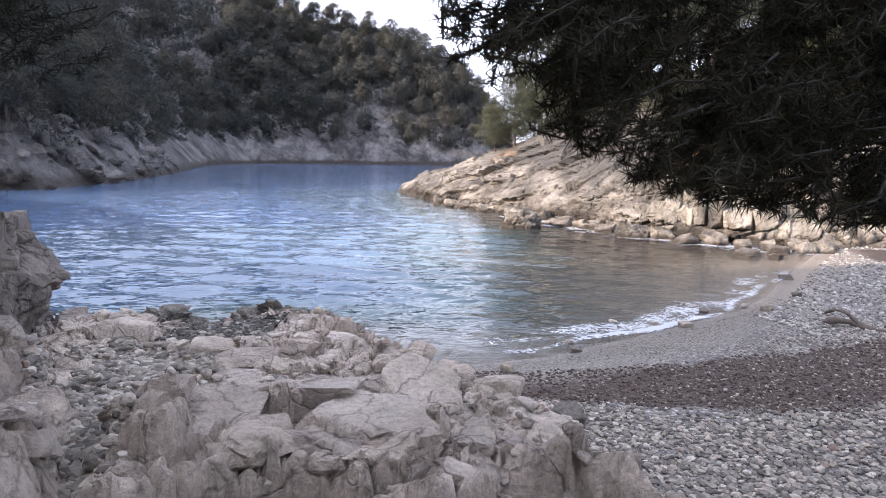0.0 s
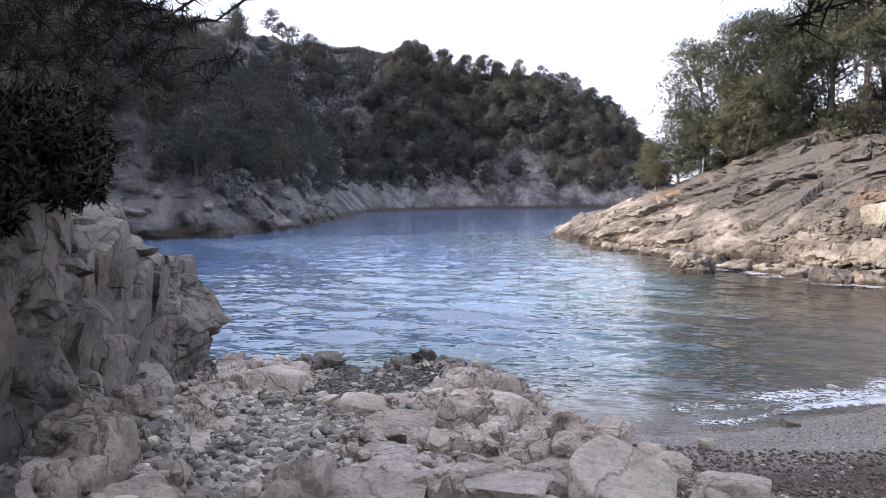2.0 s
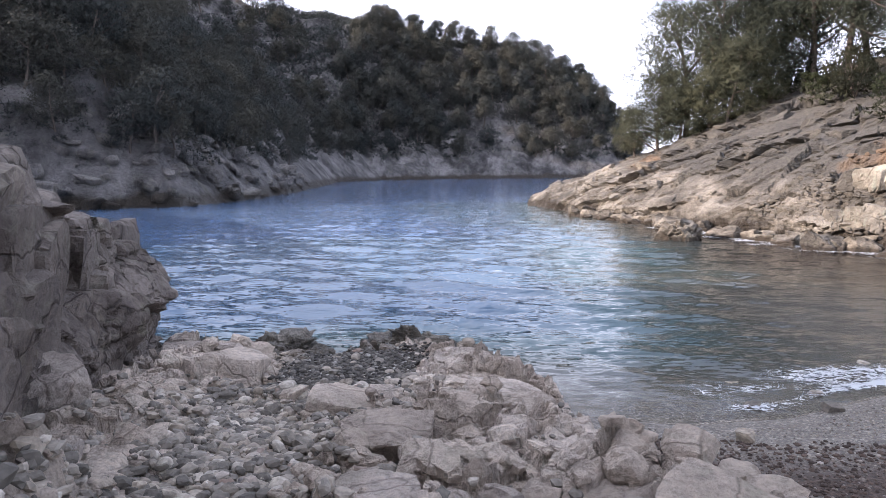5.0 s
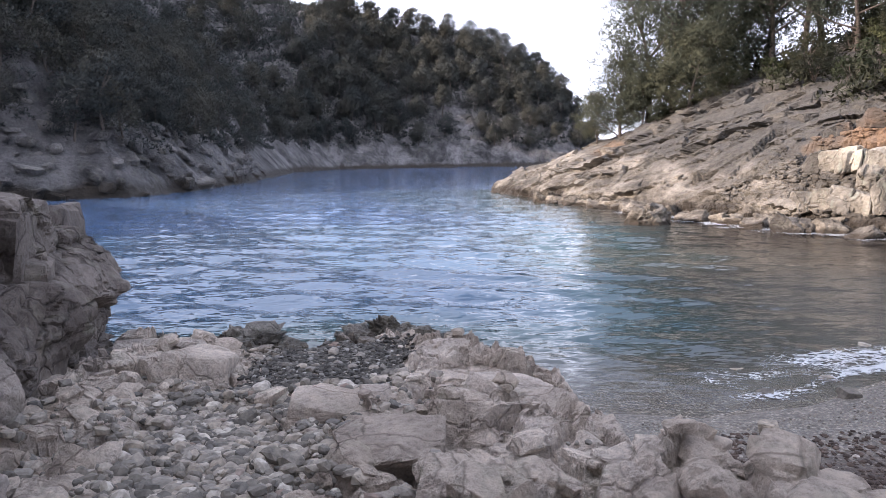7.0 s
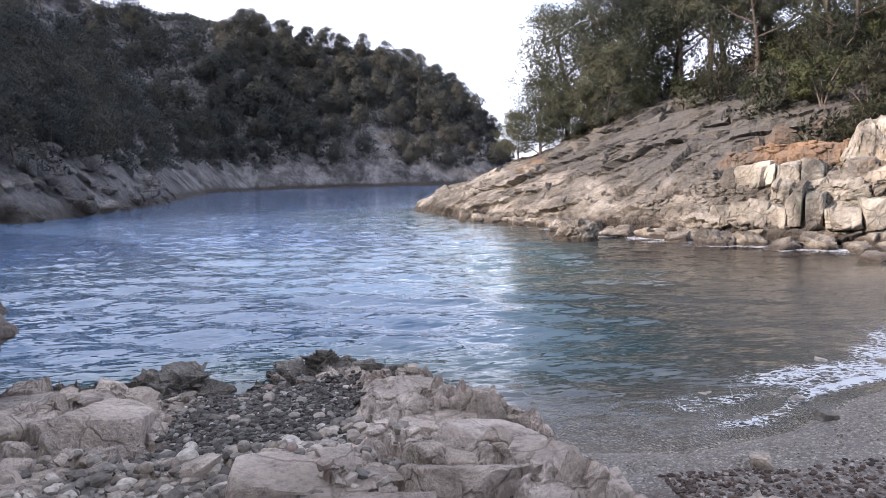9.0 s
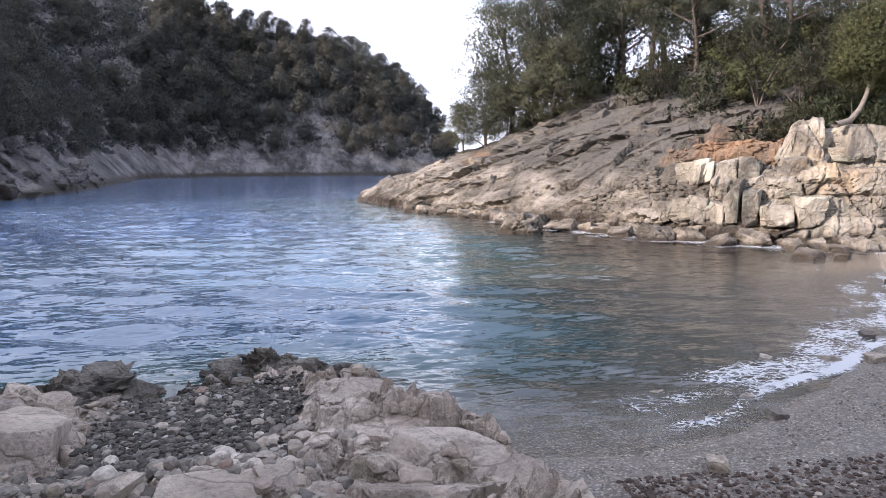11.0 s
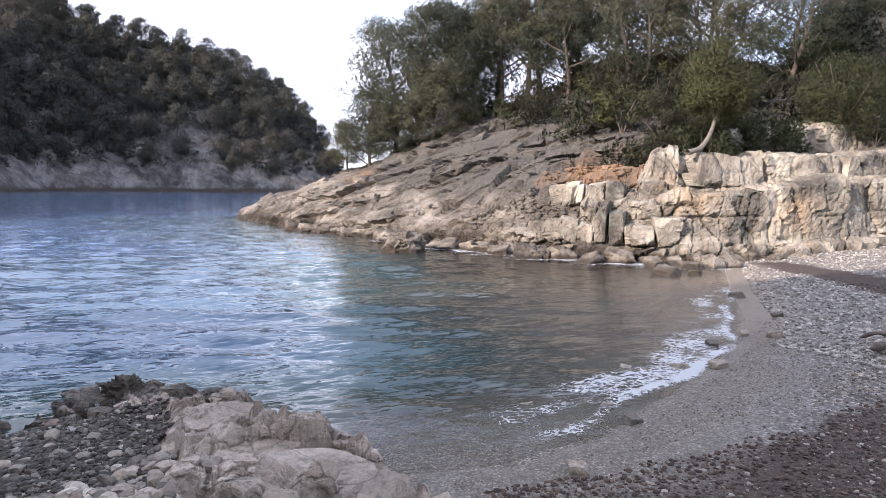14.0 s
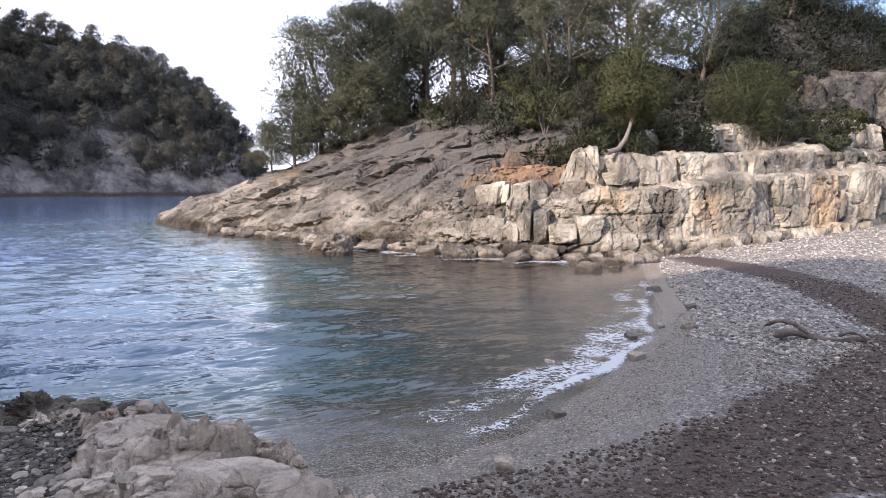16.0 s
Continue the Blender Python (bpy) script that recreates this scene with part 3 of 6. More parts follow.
def outcrop_edge(y):
    return np.interp(y, [-6, 2, 4.0, 4.8, 5.6, 6.1, 6.5, 7.2, 8.0, 8.8, 9.6, 10.4, 11.0, 11.6, 12.2, 13.0, 14.5], [2.9, 2.45, 2.15, 1.95, 1.75, 1.45, 0.95, 0.72, 0.58, 0.62, 0.55, 0.30, 0.08, -0.02, -0.7, -1.2, -2.0])


def outcrop_base(x, y):
    right = np.interp(y, [-6, -2, 2, 5, 6.1, 6.7, 7.3, 8.2, 9.2, 10.5, 11.6, 12.4, 13.2, 14.2, 16], [2.1, 1.95, 1.66, 1.38, 1.18, 1.0, 0.88, 0.76, 0.62, 0.43, 0.34, 0.12, -0.25, -0.6, -1.8])
    left = np.interp(y, [-6, -2, 2, 5, 6.2, 7.2, 8.2, 9.2, 10.5, 11.8, 12.8, 14.2, 16], [2.1, 1.95, 1.66, 1.40, 1.22, 1.05, 0.86, 0.68, 0.48, 0.28, 0.0, -0.6, -1.8])
    k = sstep(-1.3, -0.5, x)
    h = left * (1 - k) + right * k
    edge = outcrop_edge(y) + 0.2 * fbm(x * 0.9, y * 0.9, x * 0, 3, 40)
    fall = np.clip(x - edge + 0.25, 0, None)
    h = h - 2.3 * fall ** 1.35
    # gully filled with cobbles, and the pocket of gravel near the water
    gully = np.exp(-(((x - gully_x(y)) / gully_w(y)) ** 2)) * sstep(2.6, 3.6, y) * (1 - sstep(8.4, 9.2, y))
    h = h - 0.16 * gully
    wob = 0.15 * fbm(x * 1.3, y * 1.3, x * 0, 3, 41)
    pocket = sstep(-3.2, -2.85, x + wob) * (1 - sstep(-1.35, -1.0, x + wob)) * sstep(8.7, 9.2, y + wob) * (1 - sstep(11.8, 12.4, y + wob))
    h = h * (1 - pocket) + pocket * np.interp(y, [8.6, 9.2, 10.2, 12.2], [0.74, 0.52, 0.40, 0.20])
    h = h - 0.45 * np.exp(-(((x + 2.95) / 0.32) ** 2)) * sstep(11.6, 12.3, y)
    # raised rib on the seaward side of the gravel pocket
    rib = np.exp(-(((x + 0.35 + 0.05 * (y - 8)) / 0.62) ** 4)) * sstep(7.3, 7.9, y) * (1 - sstep(11.2, 12.2, y))
    h = h + 0.07 * rib
    # ledge under the cliff
    rim = gully_x(y) - 0.95 * gully_w(y)
    ledge = sstep(0.12, -0.12, x - rim) * (1 - sstep(5.2, 6.0, y))
    h = np.where(ledge > 0, h * (1 - ledge) + ledge * (1.84 - 0.03 * (y - 4)), h)
    return np.clip(h, -2.0, None), gully, pocket


def outcrop_height(x, y):
    h, gully, pocket = outcrop_base(x, y)
    calm = 1 - np.clip(0.85 * gully + 0.95 * pocket, 0, 0.95)
    f = fracture(x, y * 0.8 + 0.5 * x, 0.95, 0.09, 0.24, 0.17, 0.035, 5)
    f = f + fracture(x * 0.8 - 0.4 * y, y, 0.42, 0.075, 0.42, 0.12, 0.05, 9)
    f = f + fracture(x * 1.3, y * 0.8 + 0.3 * x, 0.17, 0.034, 0.5, 0.055, 0.09, 15) + 0.018 * fbm(x * 7, y * 7, x * 0, 4, 31, 0.65)
    # thin beds that break off as small steps
    for thick in (0.17, 0.07):
        bed = (h + f + 0.16 * x + 0.09 * fbm(x * 1.1, y * 1.1, x * 0, 3, 33)) / thick
        fr = bed - np.floor(bed)
        f = f + thick * 0.5 * (sstep(0.30, 0.70, fr) - fr) * sstep(5.0, 7.0, y)
    return h + f * calm * (1 - 0.3 * sstep(13, 14, y))


def cliff_line(y):
    return np.interp(y, [-8, 0, 3.0, 4.3, 5.5, 7.0, 9.0, 11.4, 12.4, 13.2], [-1.6, -1.75, -2.15, -2.6, -3.1, -3.75, -4.55, -5.4, -5.75, -6.6])


def cliff_top(y):
    return np.interp(y, [-8, 0, 3.8, 4.6, 6.0, 8.5, 10.8, 12.2, 13.2], [4.4, 3.9, 3.30, 3.2, 2.85, 2.6, 2.28, 1.85, 1.2])


# ---- large structure: ground, water, beach ----
def seabed_height(x, y):
    return np.maximum(np.minimum(beach_height(x, y) - 0.35, -0.3), -5.0) - 0.4


seg = np.concatenate([[-3000, -1500, -700], np.linspace(-320, 320, 161), [700, 1500, 3000]])
ground = tagged(field("ground", seg, seg + 40, seabed_height, M_BED), "sandy seabed and ground under the whole cove", "ground", kind="structure")

ang = np.radians(np.linspace(-50, 74, 480))
rad = 5.0 * (700 / 5.0) ** np.linspace(0, 1, 640)
A, R = np.meshgrid(ang, rad, indexing="ij")
WX, WY = -0.5 + R * np.sin(A), 3.0 + R * np.cos(A)
wd = -beach_side(WX, WY)
calm = np.clip(wd / 6, 0.12, 1) / (1 + (R / 90) ** 2)
WZ = np.zeros_like(WX)
wrng = np.random.default_rng(12)
for _ in range(26):
    lam = 0.45 * (2.2 / 0.45) ** wrng.uniform()
    head = radians(wrng.normal(8, 26))
    kx, ky = math.sin(head) * 2 * math.pi / lam, math.cos(head) * 2 * math.pi / lam
    bend = 1.4 * fbm(WX * 0.35 / lam, WY * 0.35 / lam, WX * 0, 2, int(lam * 100))
    seen = np.clip(1.5 - 0.0118 * R / (0.3 * lam), 0, 1)
    WZ = WZ + 0.006 * lam * np.sin(kx * WX + ky * WY + wrng.uniform(0, 6.28) + bend) * seen
gust = 0.9 + 0.2 * sstep(-0.5, 0.5, fbm(WX * 0.12, WY * 0.3, WX * 0, 3, 8))
WZ = WZ * calm * gust
wf = grid_faces(len(ang), len(rad))[:, ::-1]
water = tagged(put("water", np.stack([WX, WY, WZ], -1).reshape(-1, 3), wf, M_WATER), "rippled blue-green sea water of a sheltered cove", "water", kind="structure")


def float_attr(ob, name, values):
    at = ob.data.attributes.new(name, "FLOAT", "POINT")
    at.data.foreach_set("value", np.asarray(values, np.float32).ravel())


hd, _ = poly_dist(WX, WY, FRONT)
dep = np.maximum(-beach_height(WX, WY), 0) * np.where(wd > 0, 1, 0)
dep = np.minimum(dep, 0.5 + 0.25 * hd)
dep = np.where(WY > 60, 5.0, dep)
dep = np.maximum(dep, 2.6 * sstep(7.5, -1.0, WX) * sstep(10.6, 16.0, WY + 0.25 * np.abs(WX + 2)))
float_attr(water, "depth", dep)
# band where weed and the headland's painted reflection darken the water
wb = np.exp(-((hd / 7.5) ** 4)) * sstep(3.5, 8.0, WX) * (1 - sstep(34, 44, WY)) * sstep(1.5, 4.0, wd)
float_attr(water, "weed_reflection", np.clip(0.85 * wb + 0.45 * fbm(WX * 0.4, WY * 0.6, WX * 0, 4, 14) * (wb > 0.05), 0, 0.85))

bx = np.concatenate([np.arange(0.6, 12, 0.07), np.arange(12, 48, 0.22)])
by = np.concatenate([np.arange(-8, 3, 0.4), np.arange(3, 14, 0.07), np.arange(14, 25.2, 0.16)])
beach = tagged(field("beach", bx, by, beach_height, M_BEACH), "grey shingle beach with brown dead seaweed", "beach", kind="structure")
BX, BY = np.meshgrid(bx, by, indexing="ij")
float_attr(beach, "weed", weed_cover(BX, BY))
bd = beach_side(BX, BY)
float_attr(beach, "sand", (1 - sstep(0.6, 1.9, bd + 0.5 * fbm(BX, BY, BX * 0, 3, 18))) + (1 - sstep(-0.4, 0.3, bd)))

# foam where small waves run out on the shingle
def foam_material():
    m, t, b = material("sea_foam")
    pos = place_of(t).outputs["Position"]
    a = t.nodes.new("ShaderNodeAttribute")
    a.attribute_name = "lace"
    mp = t.nodes.new("ShaderNodeMapping")
    mp.inputs["Rotation"].default_value = (0, 0, radians(-30))
    mp.inputs["Scale"].default_value = (1.0, 2.0, 1.0)
    t.links.new(pos, mp.inputs["Vector"])
    v = t.nodes.new("ShaderNodeTexVoronoi")
    v.feature = "DISTANCE_TO_EDGE"
    v.inputs["Scale"].default_value = 4.5
    n = node(t, "ShaderNodeTexNoise", Scale=3.0, Detail=6.0)
    t.links.new(mp.outputs["Vector"], n.inputs["Vector"])
    w = t.nodes.new("ShaderNodeVectorMath")
    w.operation = "ADD"
    t.links.new(mp.outputs["Vector"], w.inputs[0])
    t.links.new(n.outputs["Color"], w.inputs[1])
    t.links.new(w.outputs["Vector"], v.inputs["Vector"])
    web = ramp(t, v.outputs["Distance"], [(0.02, (1, 1, 1)), (0.16, (0, 0, 0))])
    big = noise_tex(t, pos, 0.9, 5, 0.6)
    k = maths(t, "ADD", a.outputs["Fac"], maths(t, "MULTIPLY", maths(t, "SUBTRACT", big, 0.5), 2.2))
    k = maths(t, "ADD", k, maths(t, "MULTIPLY", web, 0.45))
    t.links.new(ramp(t, k, [(0.70, (0, 0, 0)), (1.6, (0.50, 0.50, 0.50))]), b.inputs["Alpha"])
    b.inputs["Base Color"].default_value = (0.80, 0.82, 0.84, 1)
    b.inputs["Roughness"].default_value = 0.7
    return m


M_FOAM = foam_material()
EDGE = BEACH[2:10]


def edge_at(q):
    x, y = zip(*EDGE)
    run = np.concatenate([[0], np.cumsum(np.hypot(np.diff(x), np.diff(y)))])
    return np.interp(q * run[-1], run, x), np.interp(q * run[-1], run, y)


q = np.linspace(0, 1, 500)
ex, ey = edge_at(q)
ker = np.ones(41) / 41
ex, ey = (np.convolve(np.pad(e, 20, "edge"), ker, "valid") for e in (ex, ey))
tx_, ty_ = np.gradient(ex), np.gradient(ey)
tn = np.hypot(tx_, ty_)
side_n = np.stack([-ty_ / tn, tx_ / tn], 1)
wv = np.linspace(-0.35, 1.5, 26)
wig = 0.16 * np.sin(q * 13) + 0.07 * np.sin(q * 37 + 1) + 0.10
FXX = ex[:, None] + side_n[:, :1] * (wv[None] + wig[:, None])
FYY = ey[:, None] + side_n[:, 1:] * (wv[None] + wig[:, None])
FZZ = np.maximum(0.022, beach_height(FXX, FYY) + 0.012) + 0.02 * np.exp(-(((wv[None] - 0.1) / 0.15) ** 2))
foam = put("foam", np.stack([FXX, FYY, FZZ], -1).reshape(-1, 3), grid_faces(500, 26)[:, ::-1], M_FOAM)
tagged(foam, "thin white foam of small waves along the shingle", "foam", kind="structure")
lace = np.exp(-(((wv[None] - 0.05) / 0.12) ** 2)) * 0.55 + 0.40 * np.exp(-(((wv[None] - 0.55) / 0.5) ** 2)) + 0 * q[:, None]
lace = lace + 0.34 * np.exp(-(((q[:, None] - 0.31) / 0.13) ** 4)) * sstep(-0.15, 0.05, wv)[None] * (1 - sstep(0.75, 1.25, wv))[None]
lace = lace * sstep(0, 0.06, q)[:, None] * (1 - sstep(0.8, 0.98, q))[:, None]
float_attr(foam, "lace", lace - 0.25 * (1 - sstep(-0.3, -0.05, wv))[None])

# broken white water along the foot of the headland
q2 = np.linspace(0, 1, 260)
fx_, fy_ = zip(*FRONT[3:9])
fr_ = np.concatenate([[0], np.cumsum(np.hypot(np.diff(fx_), np.diff(fy_)))])
hx_, hy_ = np.interp(q2 * fr_[-1], fr_, fx_), np.interp(q2 * fr_[-1], fr_, fy_)
ker = np.ones(21) / 21
hx_, hy_ = (np.convolve(np.pad(e, 10, "edge"), ker, "valid") for e in (hx_, hy_))
gx_, gy_ = np.gradient(hx_), np.gradient(hy_)
gl_ = np.hypot(gx_, gy_)
out_ = np.stack([gy_ / gl_, -gx_ / gl_], 1)
wv2 = np.linspace(-0.3, 1.9, 16)
surf = put("surf", np.stack([hx_[:, None] + out_[:, :1] * wv2, hy_[:, None] + out_[:, 1:] * wv2, 0.035 + 0 * wv2 + 0 * hx_[:, None]], -1).reshape(-1, 3), grid_faces(260, 16), M_FOAM)
tagged(surf, "thin white surf around the boulders of the headland", "foam", kind="structure")
float_attr(surf, "lace", (0.75 - 0.38 * np.abs(wv2[None] - 0.6)) * sstep(0, 0.1, q2)[:, None] * (1 - sstep(0.85, 1.0, q2))[:, None])

# ---- near rocks ----
ox = np.concatenate([np.arange(-7.0, -5.0, 0.08), np.arange(-5.0, 2.4, 0.027), np.arange(2.4, 3.8, 0.08)])
oy = np.concatenate([np.arange(-7, -2.0, 0.2), np.arange(-2.0, 2.6, 0.05), np.arange(2.6, 13.8, 0.027), np.arange(13.8, 15.6, 0.08)])
outcrop = tagged(field("rock_outcrop", ox, oy, outcrop_height, M_LIME, smooth=False), "pale fractured limestone outcrop sloping into the sea", "rock", kind="structure")

# cliff at the side: a wall swept along its foot, with beds, joints and a rounded brow
cs = np.linspace(-8, 13.2, 520)
cv = np.concatenate([np.linspace(0, 1, 110), 1 + np.linspace(0.02, 1, 40)])
CS, CV = np.meshgrid(cs, cv, indexing="ij")
foot = cliff_line(CS)
top = cliff_top(CS)
low = -0.6
rise = np.minimum(CV, 1.0)
back = np.clip(CV - 1, 0, 1)
zc = low + (top - low) * rise - 0.25 * (1 - np.cos(np.clip(back * 6, 0, 1) * np.pi / 2)) * 0 + back * 1.6
lean = 0.30 * sstep(0.15, 1.0, rise) ** 2 - 0.25 * np.exp(-(((zc - 1.25) / 0.35) ** 2)) * sstep(6, 9, CS)
wob = 0.35 * fbm(CS * 0.35, zc * 0.3, CS * 0, 3, 50)
jointed = fracture(CS, zc * 1.3 + 0.15 * CS, 1.15, 0.16, 0.24, 0.2, 0.03, 61) + fracture(CS * 0.9, zc * 1.1, 0.45, 0.045, 0.2, 0.07, 0.04, 65) + fracture(CS, zc * 1.0, 0.16, 0.012, 0.25, 0.014, 0.12, 69)
bedding = -0.06 * np.exp(-((np.mod(zc + 0.1 * fbm(CS * 0.6, CS * 0, CS * 0, 3, 70), 0.72) - 0.36) / 0.05) ** 2)
side = (jointed + bedding + wob) * (1 - 0.4 * back)
cx = foot - lean - back * 7.0 + side * (1 - back) 
cyy = CS + 0.25 * side - back * 2.2
czz = zc + back * (jointed * 0.8) + 0.1 * fbm(CS * 2, CV * 3, CS * 0, 3, 75) * sstep(0.9, 1.0, CV)
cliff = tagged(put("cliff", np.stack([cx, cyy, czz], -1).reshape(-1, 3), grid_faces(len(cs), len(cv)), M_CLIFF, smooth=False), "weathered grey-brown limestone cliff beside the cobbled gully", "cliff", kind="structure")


# unseen slope behind and beside the camera, added to keep sun off near rocks
def unseen_slope_height(x, y):
    d = np.maximum(-9.0 - x + 0.25 * np.abs(y), -9.0 - x)
    h = 3.0 + (0.82 - 0.55 * sstep(0, 14, y)) * np.clip(-8.0 - x, 0, 24) + 1.2 * fbm(x * 0.12, y * 0.12, x * 0, 4, 80)
    h = np.where(y < -5, np.maximum(h, 1.9 + 0.8 * np.clip(-7 - y, 0, 30)), h)
    limit = 0.5 + 0.92 * (0.3 - x)
    return np.where(y > limit - 3, h - 6.0 * np.clip(y - limit + 3, 0, 8), h)


slope = tagged(field("slope", np.arange(-70, 14, 0.7), np.arange(-60, 46, 0.8), unseen_slope_height, M_SOIL), "unseen limestone slope added above the cliff to block the sun", "hillside", kind="structure")


# ---- headland ----
def headland_side(x, y):
    d, _ = poly_dist(x, y, HEADLAND + HEADLAND[:1])
    return np.where(inside(x, y, HEADLAND), d, -d)


def headland_height(x, y):
    d = headland_side(x, y)
    u = sstep(11.5, 15.5, x) * (1 - sstep(27.0, 31.0, y - 0.15 * x))
    nat = 0.2 + 0.72 * np.clip(d, 0, 4.5) + 0.42 * np.clip(d - 4.5, 0, 60)
    nat = nat + 0.5 * sstep(0, 0.8, d)
    step = 0.3 + 1.6 * sstep(1.0, 1.6, d) + 1.4 * sstep(2.9, 3.4, d) + 1.0 * sstep(5.7, 6.2, d) * sstep(20, 24, x) + 0.06 * np.clip(d, 0, 7) + (0.85 + 1.7 * sstep(28, 42, x)) * np.clip(d - 6.0, 0, 60)
    z = nat * (1 - u) + step * u
    crest = np.interp(x, [0, 2, 4, 6, 9, 11, 13.5, 16.5, 19, 22, 27, 34, 45, 90], [0.1, 0.8, 1.5, 2.2, 3.2, 4.1, 5.1, 7.2, 9.4, 12.0, 18.0, 28.0, 38.0, 60.0])
    crest = crest + 0.35 * fbm(x * 0.4, y * 0.4, x * 0, 3, 91)
    k = 0.5
    z = -k * np.log(np.exp(-np.clip(z, -5, 60) / k) + np.exp(-np.clip(crest, -5, 60) / k))
    smooth_ = sstep(0.15, 0.45, fbm(x * 0.22, y * 0.22, x * 0, 2, 94))
    z = z + sstep(0.0, 1.2, d) * (1 - 0.7 * smooth_) * (fracture(0.9 * x + 0.4 * y, 1.7 * (y * 0.9 - 0.4 * x), 2.4, 0.10, 0.2, 0.14, 0.04, 95) + 0.09 * fbm(x * 2.2, y * 2.2, x * 0, 5, 99, 0.7))
    # hollow under the brow
    z = z - 1.1 * np.exp(-(((x - 9.9) / 0.8) ** 2 + ((y - 47.2) / 1.5) ** 2))
    return np.where(d < 0, np.maximum(z * 0 - 0.2 + 1.2 * d, -4), z * sstep(-0.05, 0.35, d) - 0.2 * (1 - sstep(0, 0.4, d)))


hx = np.concatenate([np.arange(0, 22, 0.09), np.arange(22, 30, 0.2), np.arange(30, 95, 1.2)])
hy = np.concatenate([np.arange(20.5, 46, 0.1), np.arange(46, 58, 0.15), np.arange(58, 121, 1.5)])
HX, HY = np.meshgrid(hx, hy, indexing="ij")
HZ = headland_height(HX, HY)
HD = headland_side(HX, HY)


def soften(a, k):
    """A moving average over both directions of a grid."""
    ker_ = np.ones(2 * k + 1) / (2 * k + 1)
    for axis in (0, 1):
        a = np.apply_along_axis(lambda r: np.convolve(np.pad(r, k, "edge"), ker_, "valid"), axis, a)
    return a


SZ = soften(HZ, 9)
gx_h, gy_h = np.gradient(SZ, hx, axis=0), np.gradient(SZ, hy, axis=1)
gn_h = np.hypot(gx_h, gy_h) + 1e-6
steep = sstep(0.25, 0.6, soften(gn_h, 4))
U_ = 0.885 * HX - 0.465 * HY
push = np.zeros_like(HZ)
for bed, (thick, reach, long_) in enumerate(((1.3, 0.62, 2.2), (0.46, 0.26, 0.9), (0.17, 0.10, 0.35))):
    warp = 0.9 * fbm(HX * 0.2, HY * 0.2, HX * 0, 3, 92) + 0.22 * thick * fbm(HX * 1.5 / thick, HY * 1.5 / thick, HX * 0, 3, 93)
    w_ = (HZ - 0.32 * U_ + warp) / thick
    n_ = np.floor(w_)
    fr = w_ - n_
    c_ = U_ / long_ + 7.3 * hash01(n_, n_ * 0, n_ * 0, 60 + bed) + 0.35 * fbm(HX, HY, HZ, 2, 97 + bed)
    own = hash01(n_, np.floor(c_), n_ * 0, 70 + bed)
    joint_ = np.exp(-((np.abs(c_ - np.round(c_)) / 0.05) ** 2))
    push = push + reach * ((0.5 - fr) * (0.35 + 0.9 * own) + 0.5 * (own - 0.5) - 0.35 * joint_ * (1 - fr))
push = push - 0.45 * np.exp(-(((HZ - 0.12) / 0.22) ** 2))
push = push * steep * sstep(-0.1, 0.5, HD) * (1 - sstep(9, 13, HZ)) * (0.35 + 0.65 * sstep(-0.5, 0.1, fbm(HX * 0.3, HY * 0.3, HX * 0, 3, 96)))
push = push + 0.10 * fbm(HX * 1.8, HY * 1.8, HZ * 1.8, 5, 191, 0.7) * steep * sstep(0.2, 0.8, HD)
push = np.where(HD < 1.2, np.minimum(push, 0.25), push)
HV = np.stack([HX - gx_h / gn_h * push, HY - gy_h / gn_h * push, HZ + 0.15 * push], -1).reshape(-1, 3)
headland = tagged(put("headland", HV, grid_faces(len(hx), len(hy)), M_HEAD, smooth=False), "sunlit cream and grey limestone headland with bedded ledges", "headland", kind="structure")


# ---- far shore ----
def far_height(x, y):
    d, _ = poly_dist(x, y, FARLAND + FARLAND[:1])
    land = inside(x, y, FARLAND)
    n = fbm(x * 0.03, y * 0.03, x * 0, 4, 120)
    z = 0.4 + 1.15 * np.clip(d, 0, 5) + (0.80 + 0.15 * n) * np.clip(d - 5, 0, 90)
    crest = np.interp(x, [-300, -120, -90, -64, -51, -40, -28, -16, -5, 6, 17, 27, 37, 44, 50, 60], [70, 58, 60, 61, 57, 53, 51, 47, 48, 46, 38.5, 32.5, 24, 11.5, 3.5, -1]) + 3 * n
    k = 3.0
    z = -k * np.log(np.exp(-np.clip(z, -5, 200) / k) + np.exp(-np.clip(crest, -5, 200) / k))
    z = z + sstep(1, 8, d) * (fracture(x, y, 9.0, 1.1, 0.22, 0.8, 0.06, 125) + fracture(x, y, 3.5, 0.5, 0.3, 0.4, 0.08, 128)) + (1.1 * fbm(x * 0.25, y * 0.25, x * 0, 5, 129, 0.65) + 0.5 * fracture(x, y, 2.2, 0.7, 0.4, 0.7, 0.1, 131)) * sstep(0.3, 3, d)
    return np.where(land, z * sstep(-0.2, 1.0, d), np.maximum(-0.5 - 0.6 * d, -5))


fx = np.concatenate([np.arange(-320, -70, 6.0), np.arange(-70, 66, 0.9)])
fy = np.concatenate([np.arange(26, 250, 1.0), np.arange(250, 425, 6.0)])
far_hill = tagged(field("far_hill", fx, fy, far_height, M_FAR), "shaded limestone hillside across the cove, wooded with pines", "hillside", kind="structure")


